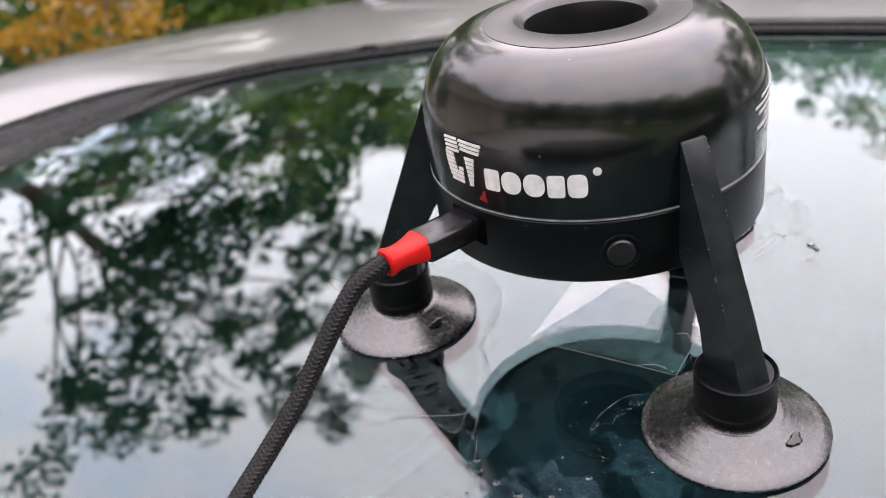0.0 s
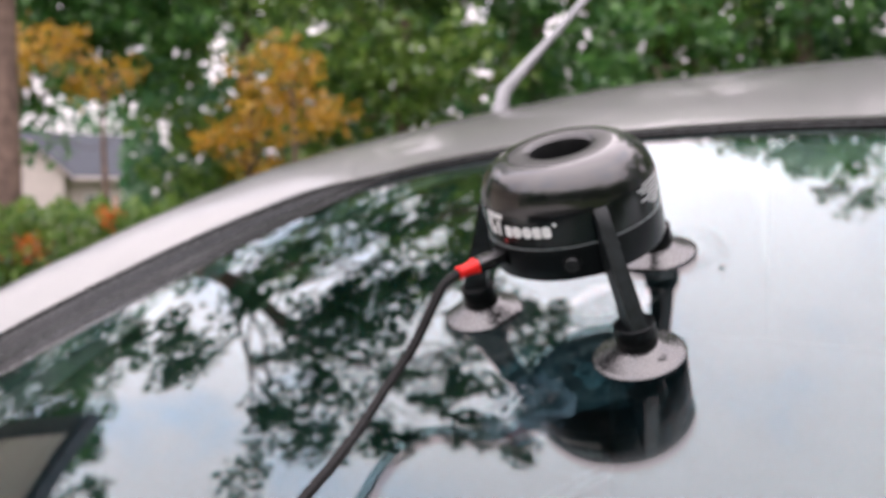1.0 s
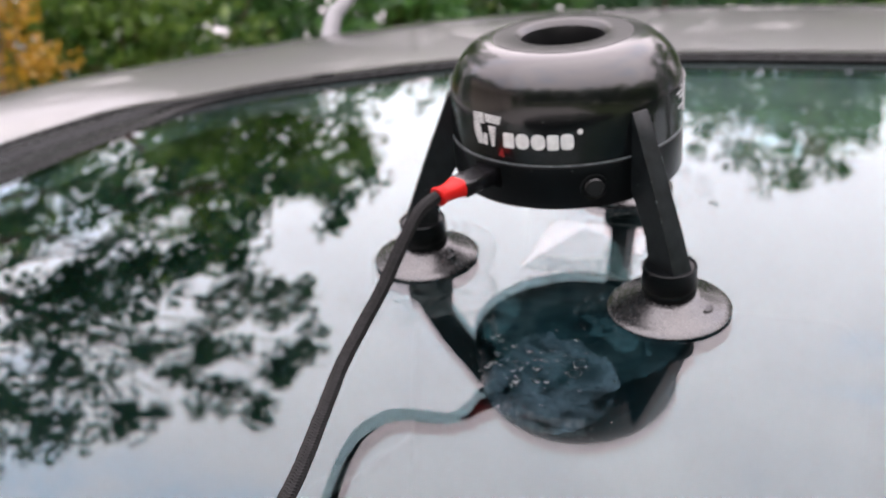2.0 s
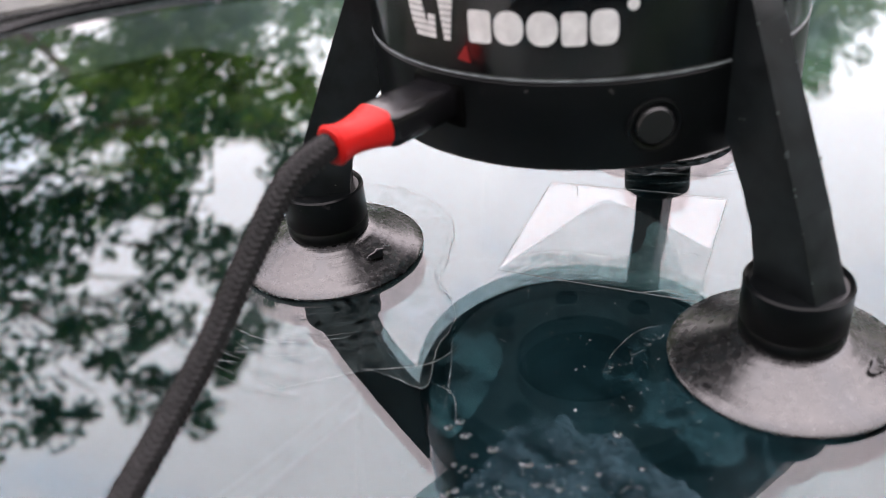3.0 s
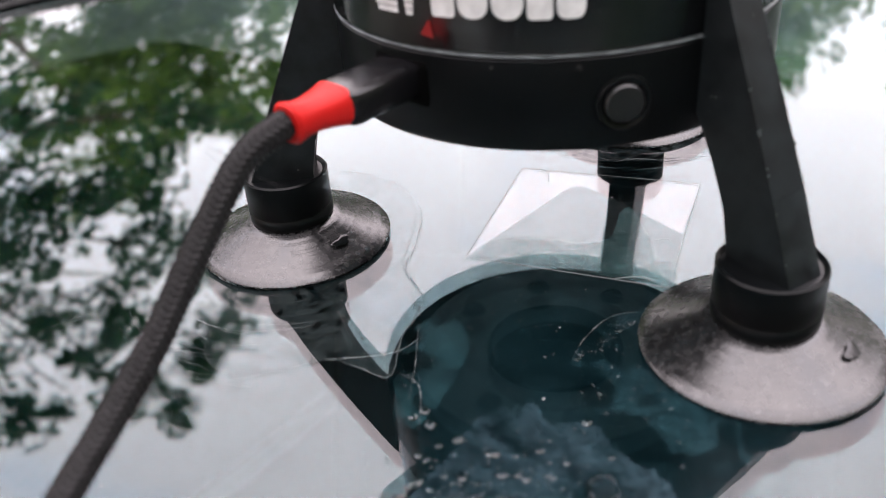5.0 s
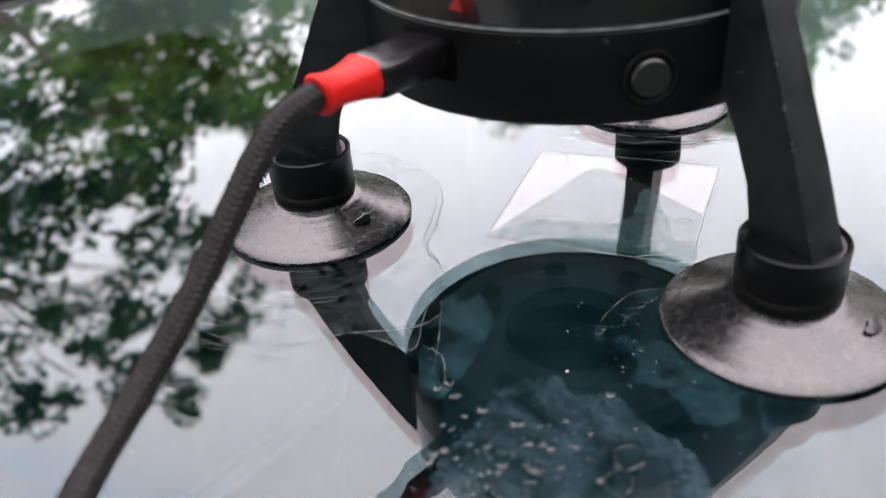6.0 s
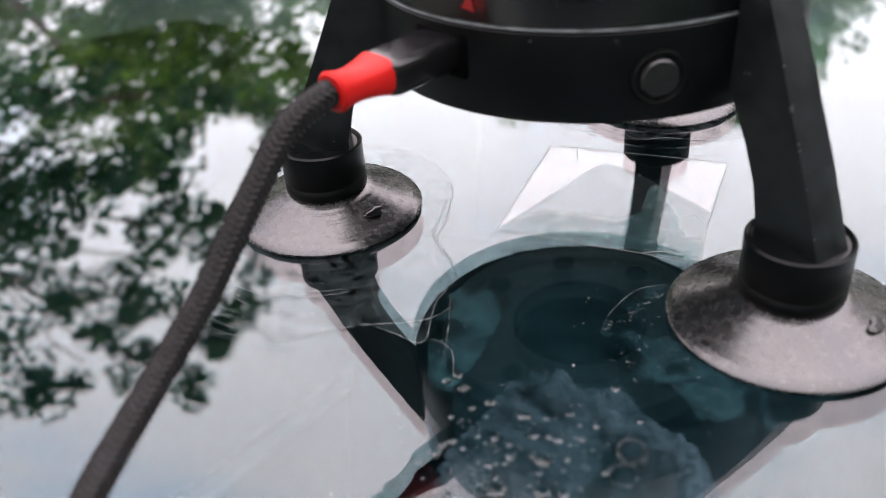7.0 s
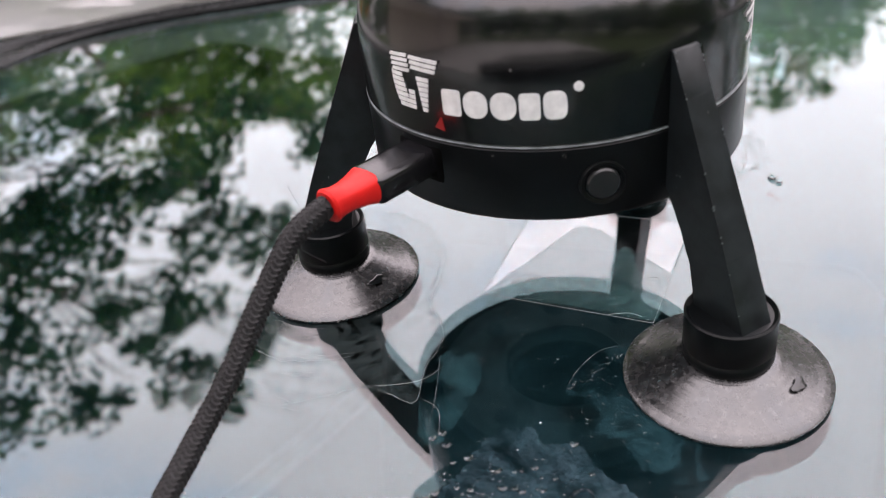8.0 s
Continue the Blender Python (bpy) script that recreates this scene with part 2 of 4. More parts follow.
def tube(points, radii, seg=12):
    bm = bmesh.new()
    pts = [Vector(p) for p in points]
    rings, side = [], None
    for k, p in enumerate(pts):
        d = (pts[min(k + 1, len(pts) - 1)] - pts[max(k - 1, 0)]).normalized()
        if side is None:
            side = d.orthogonal().normalized()
        side = (side - d * side.dot(d)).normalized()
        up = d.cross(side)
        r = radii[k] if hasattr(radii, "__len__") else radii
        rings.append([bm.verts.new(p + r * (math.cos(2 * math.pi * i / seg) * side + math.sin(2 * math.pi * i / seg) * up)) for i in range(seg)])
    for a, b in zip(rings, rings[1:]):
        for i in range(seg):
            bm.faces.new((a[i], a[(i + 1) % seg], b[(i + 1) % seg], b[i]))
    bm.faces.new(rings[0])
    bm.faces.new(rings[-1])
    return bm


def spline(points, n):
    """A smooth line through the points, n steps a span."""
    p = [Vector(q) for q in points]
    p = [2 * p[0] - p[1]] + p + [2 * p[-1] - p[-2]]
    out = []
    for k in range(1, len(p) - 2):
        a, b, c, d = p[k - 1:k + 3]
        for i in range(n):
            t = i / n
            out.append(0.5 * ((2 * b) + (c - a) * t + (2 * a - 5 * b + 4 * c - d) * t * t + (3 * b - a - 3 * c + d) * t ** 3))
    return out + [p[-2]]


def slab(outline, z0, z1, bevel=0.0):
    bm = bmesh.new()
    lo = [bm.verts.new((x, y, z0)) for x, y in outline]
    hi = [bm.verts.new((x, y, z1)) for x, y in outline]
    bm.faces.new(lo)
    bm.faces.new(hi)
    for i in range(len(lo)):
        bm.faces.new((lo[i], lo[(i + 1) % len(lo)], hi[(i + 1) % len(lo)], hi[i]))
    if bevel:
        bmesh.ops.bevel(bm, geom=bm.edges[:], offset=bevel, segments=2, affect="EDGES", profile=0.6)
    return bm


def box(sx, sy, sz, at=(0, 0, 0), bevel=0.0):
    bm = bmesh.new()
    bmesh.ops.create_cube(bm, size=1, matrix=Matrix.Translation(at) @ Matrix.Diagonal((sx, sy, sz, 1)))
    if bevel:
        bmesh.ops.bevel(bm, geom=bm.edges[:], offset=bevel, segments=3, affect="EDGES", profile=0.6)
    return bm


def wrapped(corners, radius=0.03605, thick=0.00012, n=6, bm=None):
    """A thin four-cornered print on the round wall; corners are (degrees, height)."""
    bm = bm or bmesh.new()
    (a0, z0), (a1, z1), (a2, z2), (a3, z3) = corners
    for i in range(n):
        f, g = i / n, (i + 1) / n
        quad = ((a0 + (a1 - a0) * f, z0 + (z1 - z0) * f), (a0 + (a1 - a0) * g, z0 + (z1 - z0) * g),
                (a3 + (a2 - a3) * g, z3 + (z2 - z3) * g), (a3 + (a2 - a3) * f, z3 + (z2 - z3) * f))
        inner = [bm.verts.new((radius * math.cos(radians(a)), radius * math.sin(radians(a)), z)) for a, z in quad]
        outer = [bm.verts.new(((radius + thick) * math.cos(radians(a)), (radius + thick) * math.sin(radians(a)), z)) for a, z in quad]
        bm.faces.new(outer)
        for k in range(4):
            if (k == 1 and i < n - 1) or (k == 3 and i > 0):
                continue
            bm.faces.new((inner[k], inner[(k + 1) % 4], outer[(k + 1) % 4], outer[k]))
    return bm


def polar(azimuth, elevation, distance):
    a = radians(azimuth)
    return Vector((distance * math.sin(a), distance * math.cos(a), BASE.z + distance * math.tan(radians(elevation))))


# ---- ground ----
def ground_sheet():
    bm = bmesh.new()
    bmesh.ops.create_circle(bm, cap_ends=True, radius=900, segments=96)
    tagged(part("ground", bm, GRASS, smooth=False), "green lawn running out under the trees", "ground", kind="structure")
    # unseen slab, kept pale so that it bounces light up under the porch
    bm = box(9.0, 16, 0.06, (-1.4, -2.5, -0.01), 0.01)
    tagged(part("driveway", bm, BOUNCE_SLAB, smooth=False), "unseen driveway slab under the car, made pale to bounce light up", "driveway", kind="structure")


ground_sheet()


# ---- the car ----
def sag(x, y=0.0):
    """How far the curved glass lies under its tangent plane: it bends towards the pillars and towards its foot."""
    a, b, c = max(0.0, -x - 0.06), max(0.0, x - 0.72), max(0.0, -y - 0.055)
    foot = 0.42 * c * c if c < 0.15 else 0.42 * 0.15 * (2 * c - 0.15)
    return -0.20 * a * a - 0.20 * b * b - foot


EDGE = spline([(-0.40, -0.62, 0), (-0.385, -0.4, 0), (-0.365, -0.2, 0), (-0.345, -0.08, 0), (-0.318, 0.02, 0), (-0.29, 0.09, 0), (-0.262, 0.135, 0),
               (-0.225, 0.160, 0), (-0.17, 0.178, 0), (-0.1, 0.198, 0), (0, 0.209, 0), (0.12, 0.208, 0), (0.33, 0.206, 0), (0.66, 0.19, 0), (0.9, 0.165, 0),
               (0.96, 0.13, 0), (1.0, 0.05, 0), (1.03, -0.08, 0), (1.07, -0.4, 0), (1.09, -0.62, 0)], 6)
FOOT = spline([(1.09, -0.62, 0), (0.9, -0.70, 0), (0.33, -0.74, 0), (-0.2, -0.70, 0), (-0.40, -0.62, 0)], 6)[1:-1]
MIDDLE = Vector((0.30, -0.2, 0))


def rings_mesh(loop, scales, z_of):
    bm = bmesh.new()
    rings = []
    for k in scales:
        ring = []
        for e in loop:
            p = MIDDLE + (e - MIDDLE) * k
            ring.append(bm.verts.new((p.x, p.y, z_of(p))))
        rings.append(ring)
    return bm, rings


def windscreen(car):
    loop = EDGE + FOOT
    scales = [0.02] + [k / 40 for k in range(1, 41)]
    bm, top = rings_mesh(loop, scales, lambda p: sag(p.x, p.y))
    low = [[bm.verts.new(v.co - Vector((0, 0, 0.005))) for v in ring] for ring in top]
    n = len(loop)
    for rings in (top, low):
        bm.faces.new(rings[0])
        for a, b in zip(rings, rings[1:]):
            for i in range(n):
                bm.faces.new((a[i], a[(i + 1) % n], b[(i + 1) % n], b[i]))
    for i in range(n):
        bm.faces.new((top[-1][i], top[-1][(i + 1) % n], low[-1][(i + 1) % n], low[-1][i]))
    ob = part("windscreen", bm, SCREEN, car, "green-tinted laminated glass with sky and trees mirrored in it")
    ob.visible_shadow = False
    # printed black band under the rim
    bm = bmesh.new()
    outer = [bm.verts.new((e.x, e.y, sag(e.x, e.y) - 0.0062)) for e in loop]
    inner = []
    for e in loop:
        p = e + (MIDDLE - e).normalized() * (0.045 if e.x < -0.2 and e.y < 0.15 else 0.02)
        inner.append(bm.verts.new((p.x, p.y, sag(p.x, p.y) - 0.0062)))
    for i in range(n):
        bm.faces.new((outer[i], outer[(i + 1) % n], inner[(i + 1) % n], inner[i]))
    bmesh.ops.solidify(bm, geom=bm.faces[:], thickness=0.0006)
    part("frit_band", bm, FRIT, car, "black ceramic band")


def smooth_step(x):
    x = max(0.0, min(1.0, x))
    return x * x * (3 - 2 * x)


def shell(car):
    """Roof and pillars: the panel that starts at the edge of the glass and rolls away from it."""
    steps = 30
    sections = []
    for i, e in enumerate(EDGE):
        d = (EDGE[min(i + 1, len(EDGE) - 1)] - EDGE[max(i - 1, 0)]).normalized()
        out = Vector((-d.y, d.x, 0))
        top = smooth_step((out.y - 0.25) / 0.6)
        sec = []
        for k in range(steps + 1):
            f = k / steps
            u = 2.0 * f ** 1.8
            v = 0.005 - 0.5 * ROOF_BEND * u * u if u < 0.46 / ROOF_BEND else 0.005 - 0.5 * 0.46 ** 2 / ROOF_BEND - 0.46 * (u - 0.46 / ROOF_BEND)
            roof = (u, v)
            flat, r = PILLAR_FLAT, PILLAR_ROUND
            if f < 0.2:
                pillar = (flat * f / 0.2, 0.004 + PILLAR_RISE * math.sin(math.pi / 2 * f / 0.2))
            elif f < 0.75:
                a = radians(100) * (f - 0.2) / 0.55
                pillar = (flat + r * math.sin(a), 0.004 + PILLAR_RISE - r * (1 - math.cos(a)))
            else:
                a = radians(100)
                g = (f - 0.75) / 0.25
                pillar = (flat + r * math.sin(a) - 0.17 * 0.4 * g + 0.12 * g, 0.004 + PILLAR_RISE - r * (1 - math.cos(a)) - 0.4 * g)
            u = roof[0] * top + pillar[0] * (1 - top)
            v = roof[1] * top + pillar[1] * (1 - top)
            p = Vector((e.x, e.y, sag(e.x, e.y))) + out * (0.005 * top + 0.046 * (1 - top) + u) + Vector((0, 0, v))
            for side, limit in ((-1, 0.47), (1, 1.13)):
                over = side * p.x - limit
                if over > 0:
                    p.x = side * (limit + 0.05 * math.tanh(over / 0.05))
                    p.z -= smooth_step(top * 4) * 0.6 * min(over, 0.5)
            sec.append(p)
        sections.append(sec)
    bm = bmesh.new()
    grid = [[bm.verts.new(p) for p in s] for s in sections]
    for a, b in zip(grid, grid[1:]):
        for k in range(steps):
            bm.faces.new((a[k], b[k], b[k + 1], a[k + 1]))
    bmesh.ops.solidify(bm, geom=bm.faces[:], thickness=-0.0015)
    part("roof_panel", bm, PAINT, car, "silver-beige painted roof and pillars with dried water marks")
    # rubber moulding in the gap
    bm = bmesh.new()
    cut = [(-0.001, -0.005), (-0.004, 0.0010), (-0.001, 0.0024), (0.0022, 0.0026), (0.0040, 0.0008), (0.0055, 0.0008), (0.0070, 0.0030), (0.0100, 0.0034), (0.0110, 0.0016), (0.0125, 0.0030), (0.013, -0.006)]
    rows = []
    for i, e in enumerate(EDGE):
        d = (EDGE[min(i + 1, len(EDGE) - 1)] - EDGE[max(i - 1, 0)]).normalized()
        out = Vector((-d.y, d.x, 0))
        narrow = 3.7 - 3.28 * smooth_step((out.y - 0.25) / 0.6)
        rows.append([bm.verts.new(Vector((e.x, e.y, sag(e.x, e.y))) + out * u * narrow + Vector((0, 0, v))) for u, v in cut])
    for a, b in zip(rows, rows[1:]):
        for k in range(len(cut)):
            bm.faces.new((a[k], b[k], b[(k + 1) % len(cut)], a[(k + 1) % len(cut)]))
    part("moulding", bm, MOULDING, car, "black rubber moulding round the glass")


ROOF_BEND, PILLAR_FLAT, PILLAR_ROUND, PILLAR_RISE = 1.27, 0.034, 0.068, 0.014
car = thing("car", GLASS, "silver-beige car with a wet-looking raked windscreen, parked under trees", "car")
windscreen(car)
shell(car)


def to_glass(bm):
    bmesh.ops.transform(bm, matrix=GLASS.inverted(), verts=bm.verts)
    return bm


def cabin_and_body(car):
    # dashboard, seats' bulk and added closing panels that keep daylight out, seen only dimly through the glass
    prof = [(-0.75, 0.90), (-0.60, 1.0), (-0.30, 1.02), (-0.12, 0.98), (-0.10, 0.80), (-0.75, 0.75)]
    bm = bmesh.new()
    a, b = ([bm.verts.new((x, y, z)) for y, z in prof] for x in (-0.36, 1.02))
    bm.faces.new(a)
    bm.faces.new(b)
    for i in range(len(prof)):
        bm.faces.new((a[i], a[(i + 1) % len(prof)], b[(i + 1) % len(prof)], b[i]))
    bmesh.ops.bevel(bm, geom=bm.edges[:], offset=0.02, segments=2, affect="EDGES")
    part("dashboard", to_glass(bm), CABIN, car, "dark moulded dashboard")
    for x in (-0.05, 0.70):
        bm = box(0.5, 0.14, 0.62, (x, 0.72, 0.95), 0.05)
        part("seat_back", to_glass(bm), CABIN, car, "dark seat back")
    # opaque sheets added up to the roof so the cabin stays dark
    for x in (-0.445, 1.105):
        bm = bmesh.new()
        prof = [(-0.72, 0.9), (-0.10, 1.22), (0.2, 1.38), (0.6, 1.47), (1.9, 1.47), (1.9, 0.45), (-0.72, 0.45)]
        a, b = ([bm.verts.new((x + dx, y, z)) for y, z in prof] for dx in (-0.012, 0.012))
        bm.faces.new(a)
        bm.faces.new(b)
        for i in range(len(prof)):
            bm.faces.new((a[i], a[(i + 1) % len(prof)], b[(i + 1) % len(prof)], b[i]))
        part("cabin_side_blank", to_glass(bm), CABIN, car, "dark opaque panel added to close the cabin side", smooth=False)
    part("bulkhead", to_glass(box(1.5, 0.03, 0.6, (0.33, -0.74, 0.76), 0.005)), CABIN, car)
    part("cabin_floor", to_glass(box(1.5, 3.0, 0.05, (0.33, 0.6, 0.45), 0.01)), CABIN, car)
    part("cabin_rear", to_glass(box(1.57, 0.05, 1.04, (0.33, 1.9, 0.96), 0.01)), CABIN, car)
    ys = (-1.98, -1.86, -1.6, -1.2, -0.78, -0.3, 0.5, 1.5, 2.1, 2.3, 2.38)
    wide = (0.52, 0.64, 0.745, 0.785, 0.80, 0.81, 0.82, 0.82, 0.79, 0.72, 0.62)
    high = (0.70, 0.80, 0.88, 0.945, 1.0, 1.02, 1.02, 1.02, 1.02, 1.0, 0.94)
    rim_of = lambda w, h: ((0.93 * w, 0.27), (0.985 * w, 0.36), (w, 0.55), (w, 0.72), (0.985 * w, h - 0.10), (0.95 * w, h - 0.02), (0.88 * w, h))
    for side in (-1, 1):
        bm = bmesh.new()
        rows = [[bm.verts.new((0.33 + side * x, y, z)) for x, z in rim_of(w, h)] for y, w, h in zip(ys, wide, high)]
        for p, q in zip(rows, rows[1:]):
            for i in range(6):
                bm.faces.new((p[i], p[i + 1], q[i + 1], q[i]))
        bmesh.ops.subdivide_edges(bm, edges=bm.edges[:], cuts=1, smooth=0.6, use_grid_fill=True)
        bmesh.ops.solidify(bm, geom=bm.faces[:], thickness=0.004)
        part("body_side", to_glass(bm), PAINT, car)
    bm = bmesh.new()
    rows = []
    for y, w, h in zip(ys[:5], wide, high):
        rows.append([bm.verts.new((0.33 + 0.885 * w * f, y, h + 0.035 * (1 - f * f))) for f in (k / 6 - 1 for k in range(13))])
    for p, q in zip(rows, rows[1:]):
        for i in range(12):
            bm.faces.new((p[i], p[i + 1], q[i + 1], q[i]))
    bmesh.ops.solidify(bm, geom=bm.faces[:], thickness=0.004)
    part("bonnet", to_glass(bm), PAINT, car)
    for k, name in ((0, "nose"), (-1, "tail")):
        bm = bmesh.new()
        rim = rim_of(wide[k], high[k])
        face = [bm.verts.new((0.33 - x, ys[k], z)) for x, z in rim] + [bm.verts.new((0.33 + x, ys[k], z)) for x, z in reversed(rim)]
        bm.faces.new(face)
        bmesh.ops.solidify(bm, geom=bm.faces[:], thickness=0.01)
        part(name, to_glass(bm), PAINT, car)
    part("cowl", to_glass(box(1.46, 0.16, 0.06, (0.33, -0.72, 1.03), 0.015)), TRIM, car, "black cowl under the glass")
    for x in (-0.40, 1.06):
        for y in (-1.2, 1.45):
            bm = bmesh.new()
            bmesh.ops.create_cone(bm, cap_ends=True, segments=40, radius1=0.325, radius2=0.325, depth=0.2, matrix=pose(x, y, 0.345, 0, 90, 0))
            bmesh.ops.bevel(bm, geom=bm.edges[:], offset=0.03, segments=2, affect="EDGES")
            wheel = part("tyre", to_glass(bm), TRIM, car)
            bm = bmesh.new()
            bmesh.ops.create_cone(bm, cap_ends=True, segments=32, radius1=0.2, radius2=0.18, depth=0.22, matrix=pose(x, y, 0.345, 0, 90, 0))
            part("rim", to_glass(bm), PAINT, wheel)


cabin_and_body(car)


def roof_antenna(car):
    foot = Vector((-0.255, 0.325, BASE.z + 0.138))
    way = Vector((0.26, 0.70, 0.72)).normalized()
    bm = tube([foot - Vector((0, 0, 0.04)), foot + way * 0.015, foot + way * 0.05, foot + way * 0.075], [0.0085, 0.0065, 0.0046, 0.0040], 20)
    base = part("antenna_base", to_glass(bm), ROD, car, "grey antenna foot")
    bm = tube([foot + way * 0.06, foot + way * 0.42], [0.0038, 0.003], 12)
    part("antenna_rod", to_glass(bm), ROD, base, "grey rod")


roof_antenna(car)

# ---- the curing lamp ----
R = 0.036
LEGS = (-41.3, 78.7, -161.3)
lamp = thing("curing_lamp", GLASS, "black round ultraviolet curing lamp on three sucker legs, on the windscreen", "lamp")


def housing(lamp):
    dome = [(0.0212, 0.0733)] + [(0.0212 + 0.0148 * math.sin(a), 0.0553 + 0.018 * math.cos(a)) for a in (radians(6 * k) for k in range(1, 16))] + [(R, 0.0500), (R, 0.0454), (R - 0.0004, 0.0450)]
    shell_in = [(R - 0.0025, 0.0450), (R - 0.0025, 0.055), (0.0212, 0.0700)]
    part("upper_housing", lathe(dome + shell_in, 128, True), GLOSS, lamp, "glossy black domed cover")
    part("top_ring", lathe([(0.0212, 0.0734), (0.0150, 0.0738), (0.0142, 0.0736), (0.0126, 0.0722), (0.0122, 0.0700), (0.0120, 0.0560), (0.0145, 0.0560), (0.0212, 0.0690)], 96, True), RING, lamp, "matt ring with a bevelled round opening")
    part("opening_floor", lathe([(0, 0.0562), (0.0121, 0.0562), (0.0121, 0.0550), (0, 0.0550)], 64), RECESS_SHADE, lamp, "bottom of the opening, coloured near-black for the shade in it")
    low = [(R - 0.0004, 0.0447), (R, 0.0443), (R, 0.0320), (R - 0.0004, 0.0312), (R - 0.0012, 0.0309), (0.0300, 0.0309), (0.0295, 0.0322), (0.0146, 0.0322), (0.0141, 0.0311), (0.0133, 0.0312), (0.0130, 0.0400), (0.0, 0.0400)]
    part("lower_housing", lathe(low + [(0.0, 0.0447)], 128), SATIN, lamp, "satin black lower ring")
    part("seam", lathe([(R - 0.0003, 0.04512), (R + 0.00010, 0.04494), (R + 0.00010, 0.04482), (R - 0.0003, 0.04464)], 128, True), SEAM, lamp, "pale grey seam line")
    part("led_plate", lathe([(0.0145, 0.0318), (0.0296, 0.0318), (0.0296, 0.0330), (0.0145, 0.0330)], 96, True), PLATE, lamp, "plate that carries the diodes, coloured light for the glow off the glass")
    for k in range(8):
        a = radians(45 * k + 20)
        bm = lathe([(0.0, 0.0), (0.0014, 0.0002), (0.0022, 0.0008), (0.0026, 0.0016), (0.0032, 0.0017), (0.0034, 0.0024), (0, 0.0024)], 24)
        bmesh.ops.transform(bm, matrix=Matrix.Translation((0.0222 * math.cos(a), 0.0222 * math.sin(a), 0.0302)), verts=bm.verts)
        part("led", bm, LED, lamp, "clear lens of an unlit ultraviolet diode")
    # push button
    a = radians(-64.2)
    turn = Matrix.Translation((R * math.cos(a), R * math.sin(a), 0.0377)) @ Matrix.Rotation(a, 4, "Z") @ Matrix.Rotation(radians(90), 4, "Y")
    bm = lathe([(0.0040, -0.001), (0.0040, 0.00025), (0.0037, 0.0004), (0.0031, 0.0002), (0.0031, -0.001)], 40, True)
    bmesh.ops.transform(bm, matrix=turn, verts=bm.verts)
    rim = part("button_rim", bm, SATIN, lamp)
    bm = lathe([(0.0028, -0.001), (0.0028, 0.0005), (0.0025, 0.0008), (0.0, 0.0009)], 40)
    bmesh.ops.transform(bm, matrix=turn, verts=bm.verts)
    part("push_button", bm, RING, rim, "round dark grey push button")
    # near-black block round the plug, standing in for the shaded socket recess
    a = radians(-116.5)
    bm = box(0.004, 0.0112, 0.0078, (0, 0, 0), 0.0018)
    bmesh.ops.transform(bm, matrix=Matrix.Translation(((R - 0.0018) * math.cos(a), (R - 0.0018) * math.sin(a), 0.0398)) @ Matrix.Rotation(a, 4, "Z"), verts=bm.verts)
    part("socket_shade", bm, RECESS_SHADE, lamp)


housing(lamp)


